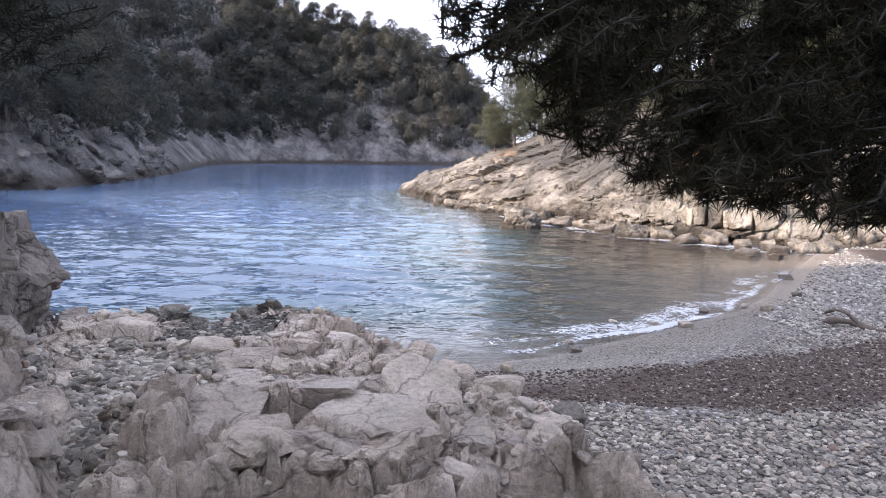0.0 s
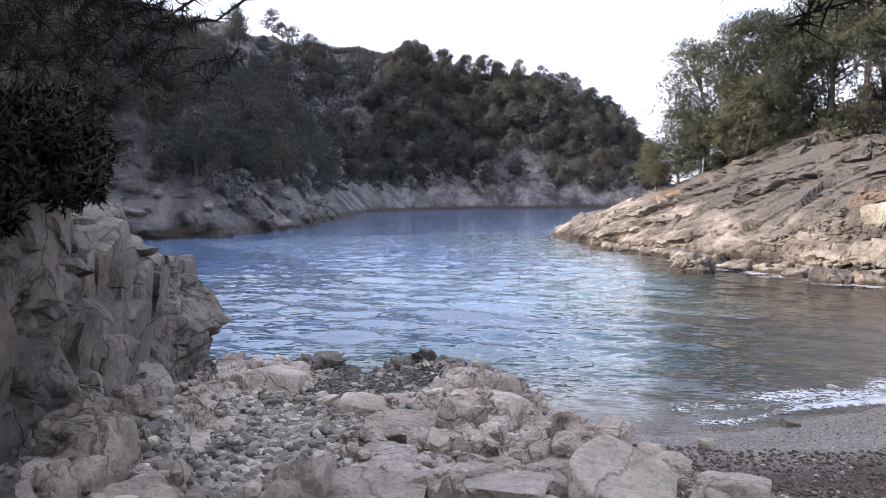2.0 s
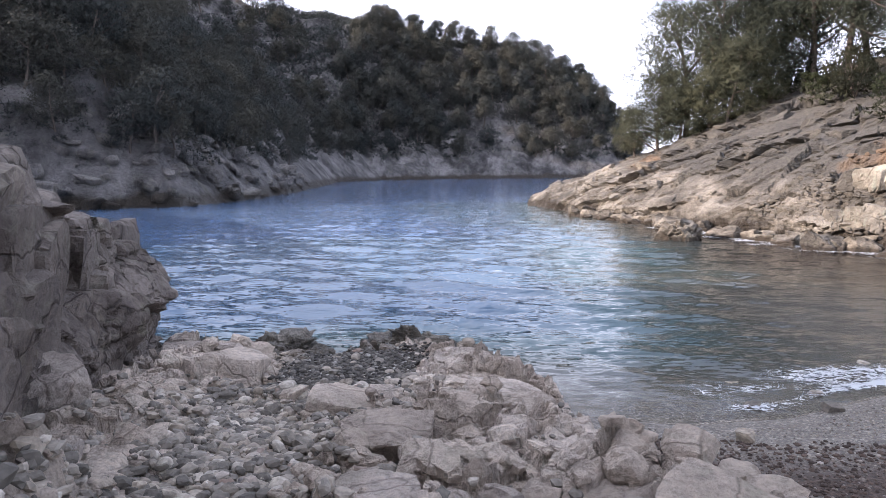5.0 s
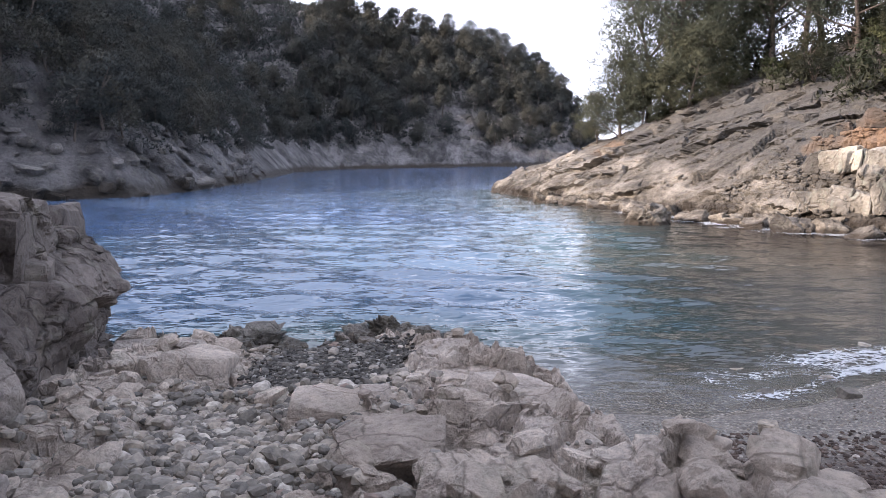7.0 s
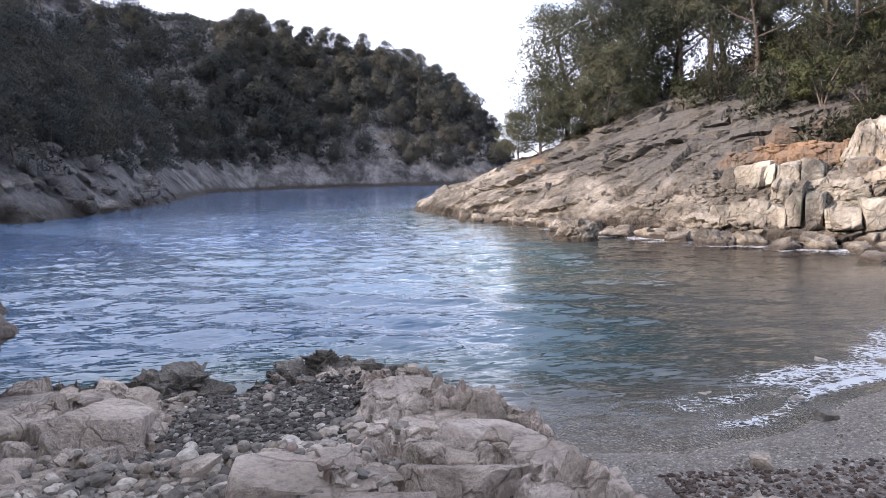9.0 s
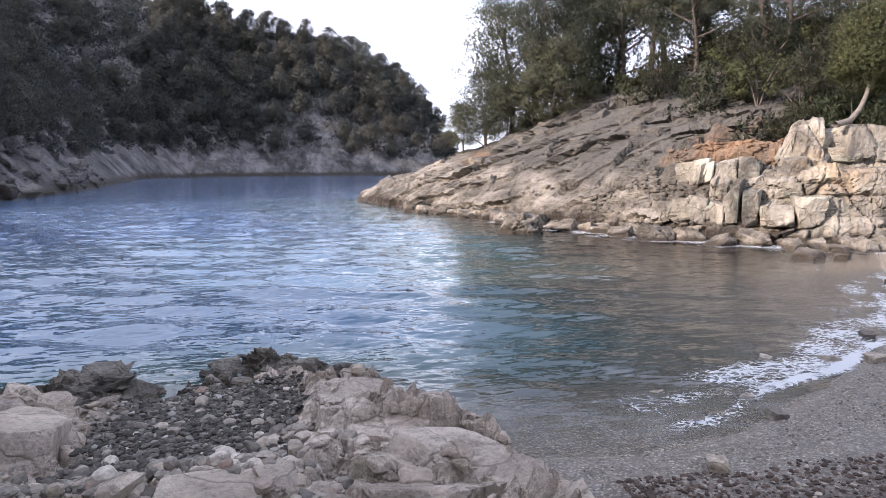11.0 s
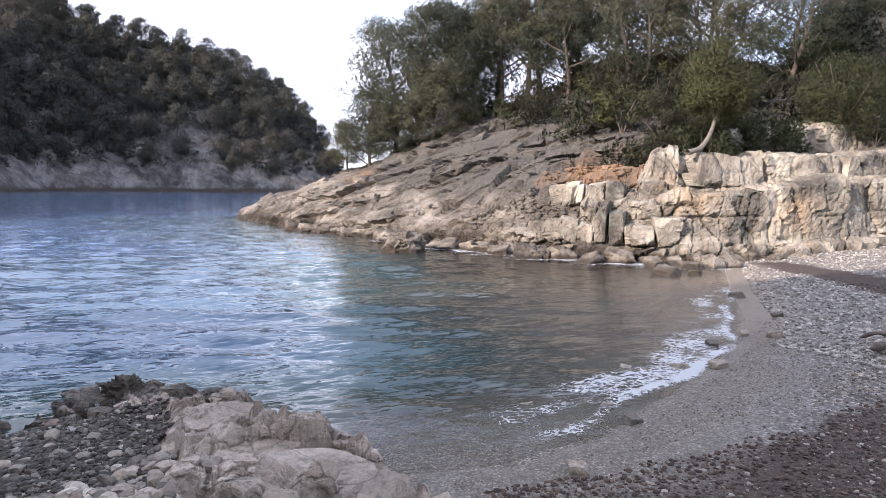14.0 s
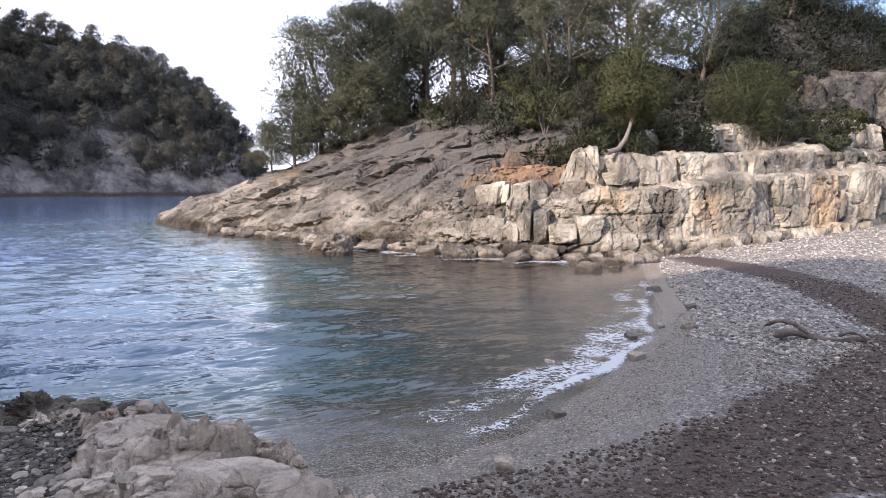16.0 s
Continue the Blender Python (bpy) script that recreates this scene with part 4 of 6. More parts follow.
# ---- trees ----
def blades(centres, per, length, width, rng, up=0.3, out=None):
    """Leaf blades: thin triangles at each centre; with out, they lie over the outside of a clump."""
    c = np.repeat(np.asarray(centres), per, 0)
    n = len(c)
    d = rng.normal(0, 1, (n, 3))
    d[:, 2] += up
    if out is None:
        side = rng.normal(0, 1, (n, 3))
    else:
        side = np.repeat(out, per, 0) + rng.normal(0, 0.6, (n, 3))
        d = d + 0.7 * side
    d /= np.linalg.norm(d, axis=1)[:, None]
    s = np.cross(d, side)
    s /= np.linalg.norm(s, axis=1)[:, None] + 1e-9
    ln = length * rng.uniform(0.6, 1.25, (n, 1))
    w = width * rng.uniform(0.6, 1.3, (n, 1))
    v = np.stack([c - s * w / 2, c + s * w / 2, c + d * ln], 1).reshape(-1, 3)
    f = np.arange(3 * n).reshape(-1, 3)
    if out is not None:
        turned = np.sum(np.cross(s, d) * np.repeat(out, per, 0), 1) < 0
        f[turned] = f[turned][:, ::-1]
    return v, f


def leafy(name, v, f, mat, parent, out, per, middle, soft=0.55, rough=0.22, inner=None):
    """Foliage whose shading follows the rounded mass of the crown."""
    ob = put(name, v, f, mat, parent, smooth=True)
    n = np.repeat(out / np.linalg.norm(out, axis=1)[:, None], 3 * per, 0)
    m = v[:len(n)] - middle
    m /= np.linalg.norm(m, axis=1)[:, None] + 1e-6
    n = n + soft * m + np.random.default_rng(len(v)).normal(0, rough, n.shape)
    if len(n) < len(v):
        rest = v[len(n):] - middle if inner is None else np.concatenate(inner) + np.random.default_rng(5).normal(0, 0.25, (len(v) - len(n), 3))
        n = np.concatenate([n, rest])
    n /= np.linalg.norm(n, axis=1)[:, None] + 1e-6
    ob.data.normals_split_custom_set_from_vertices(n.astype(np.float32))
    return ob


def pine_tree(seed, height, crown_w, clumps, tufts, per, length, width, leaf, bare=0.35, lean=0.1, limb_step=0, core=1, puff=0.12, fill=0.36, soft=0.55):
    """An Aleppo pine: leaning trunk, spreading limbs, tufted clumps of needles."""
    rng = np.random.default_rng(seed)
    root = new("pine_tree")
    k = np.linspace(0, 1, 9)
    sway = rng.normal(0, 1, 2) * lean * height
    tx = sway[0] * k ** 1.5 + 0.03 * height * np.sin(k * 5 + seed)
    ty = sway[1] * k ** 1.5 + 0.03 * height * np.cos(k * 4 + seed)
    trunk = np.stack([tx, ty, -0.3 + (0.86 * height + 0.3) * k], 1)
    v, f = tube(trunk, 0.022 * height * (1 - 0.82 * k) + 0.01, 8)
    put("trunk", v, f, M_BARK, root)
    cs_, outs, cores, core_n = [], [], [], []
    for i in range(clumps):
        q = (i + 0.5) / clumps
        h = bare + (0.98 - bare) * q
        p0 = np.array([np.interp(max(0.05, h - 0.12), k, trunk[:, j]) for j in range(3)])
        a = i * 2.4 + rng.uniform(-0.6, 0.6)
        prof = 1 - 0.8 * abs(1.75 * q - 0.7) ** 2.0
        r = 0.42 * crown_w * max(0.12, prof) * rng.uniform(0.15, 1.0) ** 0.5
        p2 = np.array([np.interp(h, k, trunk[:, 0]), np.interp(h, k, trunk[:, 1]), h * height]) + np.array([math.cos(a) * r, math.sin(a) * r, rng.uniform(-0.05, 0.05) * height])
        p1 = (p0 + p2) / 2 + np.array([0, 0, -0.06 * r])
        if limb_step and i % limb_step == 0:
            v, f = tube(np.array([p0, p1, p2]), np.array([0.011, 0.007, 0.003]) * height, 5)
            put("limb", v, f, M_BARK, root)
        s = rng.uniform(0.65, 1.3)
        g = rng.normal(0, 1, (tufts, 3))
        g[:, 2] = np.where(g[:, 2] < 0, g[:, 2] * 0.6, g[:, 2])
        g /= np.linalg.norm(g, axis=1)[:, None]
        outs.append(g + np.array([0, 0, 0.35]))
        g = g * rng.uniform(0.25, 1.0, (tufts, 1)) ** 0.5
        g = g * (1 + 0.3 * rng.normal(0, 1, (tufts, 1)) * (rng.uniform(0, 1, (tufts, 1)) < 0.3))
        cs_.append(p2 + g * np.array([puff, puff, puff * 0.8]) * crown_w * s)
        if not core:
            continue
        cd, cf = ICO[core]
        lump = fill * (1 + 0.5 * rng.normal(0, 0.5, (len(cd), 1)))
        core_n.append(cd * 0.6 + np.array([0, 0, 0.35]))
        cores.append((p2 + cd * lump * np.array([puff, puff, puff * 0.8]) * crown_w * s, cf))
    parts = [blades(np.concatenate(cs_), per, length, width, rng, 0.3, np.concatenate(outs))] + cores
    v, f = join(parts)
    leafy("crown", v, f, leaf, root, np.concatenate(outs), per, np.array([0.6 * sway[0], 0.6 * sway[1], (0.45 + 0.3 * bare) * height]), soft=soft, rough=0.22 if soft < 1 else 0.1, inner=core_n or None)
    return root


def bush(seed, w, h, n, length, width, leaf, name="bush"):
    rng = np.random.default_rng(seed)
    root = new(name)
    for i in range(5):
        a = i * 1.26 + rng.uniform(-0.3, 0.3)
        e = np.array([math.cos(a) * w * 0.3, math.sin(a) * w * 0.3, h * rng.uniform(0.55, 0.85)])
        v, f = tube(np.array([[0, 0, -0.15], e * np.array([0.4, 0.4, 0.55]), e]), np.array([0.03, 0.02, 0.008]) * h * 0.7, 5)
        put("stem", v, f, M_BARK, root)
    lobes = rng.normal(0, 1, (14, 3))
    lobes /= np.linalg.norm(lobes, axis=1)[:, None]
    lobes = lobes * np.array([0.36 * w, 0.36 * w, 0.32 * h]) + np.array([0, 0, 0.55 * h])
    c = lobes[rng.integers(0, 14, n)] 
    q = rng.normal(0, 1, (n, 3))
    q /= np.linalg.norm(q, axis=1)[:, None]
    c = c + q * rng.uniform(0.5, 1, (n, 1)) * np.array([0.16 * w, 0.16 * w, 0.17 * h])
    c[:, 2] = np.abs(c[:, 2])
    v, f = blades(c, 5, length, width, rng, 0.3, q + np.array([0, 0, 0.3]))
    leafy("foliage", v, f, leaf, root, q + np.array([0, 0, 0.3]), 5, np.array([0, 0, 0.3 * h]))
    return root


def z_of(fn, x, y):
    return float(fn(np.array([float(x)]), np.array([float(y)]))[0])


def stand(first, done, x, y, z, turn, s, label=None, group=None):
    """The first one is moved into place, the rest are copies."""
    m = pose(x, y, z, 0, 0, turn) @ Matrix.Diagonal((s, s, s, 1))
    if done:
        ob = copy_thing(first, pose(x, y, z, 0, 0, turn))
        ob.scale = (s, s, s)
    else:
        ob = first
        ob.matrix_basis = m
    if label:
        tagged(ob, label, group=group or "")
    return ob


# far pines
FARV = [pine_tree(300 + i, 8.5, (8.5, 7.5, 9.0, 8.0, 6.5)[i], 22, 80, 4, 0.42, 0.13, M_HAZEPINE, 0.24 if i != 4 else 0.45, 0.06, 0, 0, 0.2, soft=1.6) for i in range(5)]
SIDEV = [pine_tree(320 + i, 7.5, (8.0, 7.0, 8.5)[i], 30, 72, 5, 0.28, 0.07, M_HAZEPINE, 0.24, 0.1, 11, 0, 0.17, soft=1.3) for i in range(3)]
for ob in FARV + SIDEV:
    tagged(ob, "dark Aleppo pine on the shaded far hillside", "pine tree", "pines on the far hill")


def plant(kinds, n, box, seed, gap, low=5.2):
    """Scatter trees of several kinds over a stretch of the far hill."""
    rng = np.random.default_rng(seed)
    used = [ob.matrix_basis != Matrix.Identity(4) for ob in kinds]
    spots, tries = [], 0
    X, Y = rng.uniform(box[0], box[1], 6000), rng.uniform(box[2], box[3], 6000)
    Z = far_height(X, Y)
    for x, y, z in zip(X, Y, Z):
        if len(spots) >= n:
            break
        if z < low or (low > 5 and z < 11 and rng.uniform() < 0.3):
            continue
        if -9 < x < 9 and y > 165 and 5 < z < 22 and rng.uniform() < 0.85:
            continue
        if 12 < x < 22 and 30 < z < 38 and rng.uniform() < 0.8:
            continue
        if any((x - a) ** 2 + (y - c) ** 2 < gap ** 2 for a, c in spots):
            continue
        spots.append((x, y))
        i = int(rng.integers(0, len(kinds)))
        stand(kinds[i], used[i], x, y, z - 0.3, rng.uniform(0, 360), rng.uniform(0.7, 1.15) * (0.75 if z < 12 else 1.0))
        used[i] = True


plant(FARV, 150, (-45, 46, 165, 250), 77, 4.6)
plant(SIDEV, 84, (-80, -25, 40, 160), 81, 4.6)
plant(SIDEV, 75, (-62, -27, 44, 100), 88, 2.8, 3.4)
plant([FARV[3], FARV[1]], 52, (-95, -28, 120, 230), 85, 5.5)

# scrub and the uncounted woods of the far slope, one mass
rng = np.random.default_rng(78)
sx = np.concatenate([rng.uniform(-110, -25, 5600), rng.uniform(-80, 46, 7600)])
sy = np.concatenate([rng.uniform(42, 180, 5600), rng.uniform(180, 275, 7600)])
sz = far_height(sx, sy)
ok = (sz > 5.0 + 4 * fbm(sx * 0.1, sy * 0.1, sx * 0, 3, 140)) & ~((sx > -9) & (sx < 9) & (sz < 22) & (sy > 165) & (rng.uniform(0, 1, len(sx)) < 0.8))
base = np.stack([sx, sy, sz], 1)[ok]
big = rng.uniform(0.5, 1.0, len(base)) ** 2 * np.where(base[:, 2] > 14, 2.6, 1.3)
near_f = np.where(base[:, 1] < 90, 40, np.where(base[:, 1] < 130, 22, 12))
idx = np.repeat(np.arange(len(base)), near_f)
g = rng.normal(0, 1, (len(idx), 3))
g[:, 2] = np.abs(g[:, 2]) * 0.9
g /= np.linalg.norm(g, axis=1)[:, None]
c = base[idx] + g * (np.array([1.0, 1.0, 1.05]) * big[idx][:, None]) + np.array([0, 0, 0.2])
leaf_l = np.repeat(np.interp(base[idx][:, 1], [45, 80, 180], [0.30, 0.42, 0.8]), 2)[:, None]
v, f = blades(c, 2, leaf_l, 0.35 * leaf_l, rng, 0.3, g)
tagged(leafy("far_scrub", v, f, M_HAZEPINE, None, g + np.array([0, 0, 0.3]), 2, np.array([0, 200, -300]), 0.3), "dense dark scrub and woods on the far slope", "scrub", kind="stuff")

# pines of the headland
MID = [pine_tree(400 + i, (9.8, 8.0, 5.5, 9.0)[i], (9.5, 8.5, 7.5, 9.0)[i], (95, 80, 64, 60)[i], 135, 7, 0.21, 0.022, M_PINE, (0.16, 0.2, 0.12, 0.45)[i], (0.05, 0.12, 0.08, 0.12)[i], 9, 0, 0.115) for i in range(4)]
LAB = ["tall Aleppo pine with a broad green crown on the headland", "spreading Aleppo pine leaning over the headland slope", "low bushy Aleppo pine rooted in the rock", "high-crowned Aleppo pine with a bare leaning trunk"]
for ob, lab in zip(MID, LAB):
    tagged(ob, lab, "pine tree", "pines on the headland")
BACK = [pine_tree(440 + i, (9.0, 8.0)[i], (9.0, 8.5)[i], 48, 100, 6, 0.23, 0.028, M_PINE, (0.4, 0.25)[i], 0.1, 9, 0) for i in range(2)]
for ob in BACK:
    tagged(ob, "Aleppo pine among the scrub high on the hillside", "pine tree", "pines on the headland")
KINDS = MID + BACK
mused = [False] * 6
for i, x, y, turn, s in ((0, 14.6, 48.6, 20, 1.0), (1, 11.2, 50.4, 200, 0.72), (2, 14.8, 46.2, 70, 0.95), (0, 16.8, 49.5, 140, 0.95), (3, 20.2, 47.5, 10, 0.95), (3, 22.4, 46.5, 120, 1.05), (2, 12.4, 48.8, 10, 0.7), (1, 10.2, 51.9, 60, 0.45), (0, 13.2, 49.8, 250, 1.0),
                         (4, 24.5, 45.0, 60, 1.05), (4, 27.0, 42.0, 250, 1.1), (5, 30.0, 45.0, 300, 1.1), (3, 28.5, 36.5, 40, 0.9), (5, 33.0, 40.0, 10, 1.1), (4, 35.5, 36.0, 170, 1.1), (5, 39.0, 37.0, 80, 1.0),
                         (5, 40.5, 33.0, 110, 1.0), (4, 36.0, 44.0, 20, 1.2), (5, 31.5, 32.5, 70, 0.9), (5, 26.0, 38.5, 30, 0.9), (4, 44.0, 34.5, 0, 1.1), (5, 44.0, 38.5, 75, 1.0), (5, 18.4, 50.5, 30, 1.0), (5, 19.5, 53.5, 140, 1.2), (5, 22.0, 51.0, 210, 1.2), (4, 24.5, 49.5, 280, 1.2), (5, 26.8, 47.6, 350, 1.15), (5, 28.5, 51.0, 60, 1.25), (4, 31.0, 48.5, 130, 1.2), (5, 23.4, 43.5, 15, 0.85), (5, 48.0, 36.5, 15, 1.1), (4, 52.0, 38.0, 95, 1.1)):
    stand(KINDS[i], mused[i], x, y, z_of(headland_height, x, y) - 0.15, turn, s)
    mused[i] = True

BUSHES = [bush(500, 2.6, 1.9, 1300, 0.12, 0.038, M_BUSH), bush(501, 2.4, 2.0, 1100, 0.16, 0.026, M_SCRUB), bush(502, 1.7, 1.2, 800, 0.10, 0.034, M_BUSH), bush(503, 3.0, 2.4, 1300, 0.18, 0.026, M_SCRUB)]
for ob, lab in zip(BUSHES, ("dense dark green evergreen bush on the rocky slope", "grey-green twiggy scrub bush on the slope", "small rounded green bush growing from rock", "tall grey-brown scrub on the hillside")):
    tagged(ob, lab, "bush", "bushes on the headland")
bused = [False] * 4
spots = [(2, 18.6, 43.0, 0, 0.9), (0, 20.5, 36.5, 30, 1.0), (1, 22.0, 35.5, 60, 1.1), (3, 23.5, 36.5, 90, 1.1), (0, 19.8, 26.6, 10, 1.25), (0, 24.0, 27.6, 50, 1.5), (0, 25.2, 28.0, 150, 1.4), (2, 22.4, 24.8, 100, 0.9), (2, 19.7, 25.2, 100, 0.8),
         (1, 21.0, 28.2, 200, 1.1), (3, 22.4, 29.4, 300, 1.2), (1, 18.0, 27.8, 45, 0.9), (2, 26.0, 25.0, 15, 1.1), (0, 17.2, 46.0, 80, 0.9), (0, 31.5, 25.6, 80, 1.0), (2, 33.6, 25.8, 40, 1.2), (0, 35.8, 26.2, 10, 1.0), (2, 28.2, 25.2, 140, 1.0), (2, 19.4, 45.0, 20, 1.2), (0, 21.0, 44.0, 20, 1.0)]
rng = np.random.default_rng(79)
for _ in range(130):
    x, y = rng.uniform(17.5, 46), rng.uniform(26.5, 46)
    if headland_side(np.array([x]), np.array([y]))[0] < 5.0 or (x < 23 and y > 29 and rng.uniform() < 0.8):
        continue
    spots.append((int(rng.integers(0, 4)), x, y, rng.uniform(0, 360), rng.uniform(0.8, 1.4)))
for i, x, y, turn, s in spots:
    stand(BUSHES[i], bused[i], x, y, z_of(headland_height, x, y) - 0.1, turn, s)
    bused[i] = True

for i, x, y, z, turn, s in ((0, 30.5, 26.6, 5.0, 20, 0.9), (2, 32.4, 26.9, 5.2, 70, 1.2), (0, 34.2, 27.0, 5.4, 130, 0.9), (1, 36.0, 27.3, 5.6, 200, 0.9), (0, 37.8, 27.4, 5.7, 260, 1.0), (2, 33.4, 25.5, 4.6, 310, 1.1)):
    stand(BUSHES[i], True, x, y, z, turn, s)


# uncounted low scrub of the slope above the ledges
rng = np.random.default_rng(83)
sx = np.concatenate([rng.uniform(17, 62, 2400), rng.uniform(34, 60, 1500)])
sy = np.concatenate([rng.uniform(26, 56, 2400), rng.uniform(30, 46, 1500)])
sd = headland_side(sx, sy)
ok = (sd > 5.2) & ((sx > 24) | (sy < 29.5) | (fbm(sx * 0.3, sy * 0.3, sx * 0, 3, 170) > 0.3))
base = np.stack([sx, sy, headland_height(sx, sy)], 1)[ok]
big = rng.uniform(0.45, 1.25, len(base))
idx = np.repeat(np.arange(len(base)), 34)
g = rng.normal(0, 1, (len(idx), 3))
g[:, 2] = np.abs(g[:, 2])
g /= np.linalg.norm(g, axis=1)[:, None]
c = base[idx] + g * big[idx][:, None] * np.array([1.0, 1.0, 1.1])
v, f = blades(c, 2, 0.3, 0.11, rng, 0.4, g)
tagged(leafy("hillside_scrub", v, f, M_SCRUB, None, g + np.array([0, 0, 0.3]), 2, np.array([40, 60, -40]), 0.3), "grey-green scrub covering the hillside above the ledges", "scrub", kind="stuff")


# ---- blocks and boulders ----
def cube_dirs(n):
    a = np.linspace(-1, 1, n + 1)
    U, V = np.meshgrid(a, a, indexing="ij")
    one = np.ones_like(U)
    sides = [np.stack(p, -1).reshape(-1, 3) for p in ((one, U, V), (-one, V, U), (V, one, U), (U, -one, V), (U, V, one), (V, U, -one))]
    f = grid_faces(n + 1, n + 1)
    v, f = join([(q, f) for q in sides])
    key = np.round(v * 1000).astype(np.int64)
    _, first, back = np.unique(key, axis=0, return_index=True, return_inverse=True)
    return v[first], np.asarray(back).ravel()[f]


CUBE = {n: cube_dirs(n) for n in (8, 12, 20)}


def block_shape(size, seed, n=12, chips=4, rough=0.03, sharp=60.0, skew=0.13):
    """A jointed block of limestone with chipped corners and a weathered face."""
    rng = np.random.default_rng(seed)
    d, f = CUBE[n]
    nn, hh = [], []
    for a in np.concatenate([np.eye(3), -np.eye(3)]):
        m = a + rng.normal(0, skew, 3)
        nn.append(m / np.linalg.norm(m))
        hh.append(rng.uniform(0.82, 1.0))
    for _ in range(chips):
        m = np.sign(rng.normal(0, 1, 3)) * rng.uniform(0.3, 1.0, 3)
        nn.append(m / np.linalg.norm(m))
        hh.append(rng.uniform(1.08, 1.4))
    u = d / np.linalg.norm(d, axis=1)[:, None]
    inv = np.clip(u @ np.array(nn).T, 1e-3, None) / np.array(hh)
    r = 1 / (np.sum(inv ** sharp, 1) ** (1 / sharp))
    v = u * r[:, None]
    w = v * np.asarray(size) * 0.5
    L = 1.0 / (0.45 * max(size))
    q = w * L + seed * 1.37
    e = fbm(q[:, 0] * 2, q[:, 1] * 2, q[:, 2] * 2, 5, seed, 0.6) * rough * 2.2
    ridge = np.abs(vnoise(q[:, 0] * 1.7, q[:, 1] * 1.7, q[:, 2] * 2.6, seed + 7))
    e = e - rough * 1.6 * np.exp(-(ridge / 0.07) ** 2)
    return w * (1 + e)[:, None], f


def block(name, x, y, z, size, turn, seed, mat, n=12, tilt=(0, 0), parent=None, label="", category="", group="", **kw):
    v, f = block_shape(size, seed, n, **kw)
    ob = put(name, v, f, mat, parent, smooth=False)
    ob.matrix_basis = pose(x, y, z, tilt[0], tilt[1], turn)
    return tagged(ob, label, category, group) if label else ob


BIG = "pale beige limestone block broken from the outcrop"
near_blocks = [
    # x, y, z, size, turn, tilt, label
    (0.32, 4.12, 1.33, (0.80, 0.74, 0.72), 12, (4, -6), "beige limestone boulder with a rusty brown face"),
    (1.42, 4.35, 0.98, (0.95, 0.80, 0.70), -28, (8, 12), BIG),
    (0.82, 5.25, 1.14, (0.66, 1.05, 0.70), -14, (3, -8), "split limestone boulder, the thicker half of a cracked pair"),
    (1.45, 5.45, 0.98, (0.50, 0.95, 0.72), -12, (2, 14), "split limestone boulder, the leaning half of a cracked pair"),
    (0.45, 5.95, 1.06, (0.55, 0.42, 0.42), 10, (5, 0), BIG),
    (-0.92, 4.35, 1.43, (1.05, 1.40, 0.26), 8, (2, -3), "flat cracked limestone slab set in the outcrop"),
    (0.95, 6.05, 0.92, (0.62, 0.48, 0.44), 25, (0, 12), BIG),
    (0.30, 6.75, 0.88, (0.42, 0.40, 0.36), -20, (6, 4), BIG),
    (-0.55, 7.85, 0.76, (0.72, 0.55, 0.52), 14, (6, -4), "rough limestone block at the head of the raised rib"),
    (0.02, 7.95, 0.72, (0.66, 0.60, 0.50), -18, (4, 6), BIG),
    (0.42, 7.90, 0.52, (0.45, 0.60, 0.46), -30, (2, 12), BIG),
    (-0.10, 8.80, 0.58, (0.85, 0.70, 0.46), 20, (4, 2), BIG),
    (-0.45, 9.75, 0.48, (0.80, 0.66, 0.42), -10, (6, 4), BIG),
    (-0.60, 10.80, 0.36, (0.75, 0.80, 0.42), 30, (5, 0), BIG),
    (-3.40, 10.10, 0.44, (0.60, 1.00, 0.56), 12, (3, -4), "large smooth limestone boulder beside the gravel pocket"),
    (-4.50, 11.00, 0.46, (0.75, 0.50, 0.22), 24, (3, 2), "flat orange-stained limestone slab at the foot of the cliff"),
    (-1.55, 8.05, 0.84, (0.95, 0.62, 0.26), -12, (2, 2), "broad pale slab at the head of the gravel pocket"),
    (-1.05, 7.20, 0.95, (0.70, 0.60, 0.30), 18, (3, -3), BIG),
    (-3.80, 7.25, 1.15, (0.50, 0.55, 0.60), -28, (4, 6), "dark rounded boulder wedged at the foot of the cliff"),
]
for i, (x, y, z, size, turn, tilt, lab) in enumerate(near_blocks):
    block("boulder", x, y, z, size, turn, 600 + i, M_LIME, 20, tilt, label=lab, category="boulder", group="blocks of the outcrop", rough=0.028, sharp=140.0, chips=16, skew=0.2)

for i, (x, y, w, d, turn) in enumerate([(-0.35, 3.75, 0.8, 0.6, 5), (-0.85, 5.5, 0.7, 0.7, 15), (-0.6, 6.4, 0.7, 0.55, -8)]):
    z = float(outcrop_base(np.array([x]), np.array([y]))[0][0])
    block("slab", x, y, z - 0.01, (w * 0.74, d * 0.74, 0.24), turn, 640 + i, M_LIME, 20, ((i * 5) % 9 - 4, (i * 7) % 9 - 4), label="flat pale limestone slab of the outcrop, cracked at its edges", category="rock slab", group="slabs of the outcrop", rough=0.03, sharp=120.0, chips=16, skew=0.2)

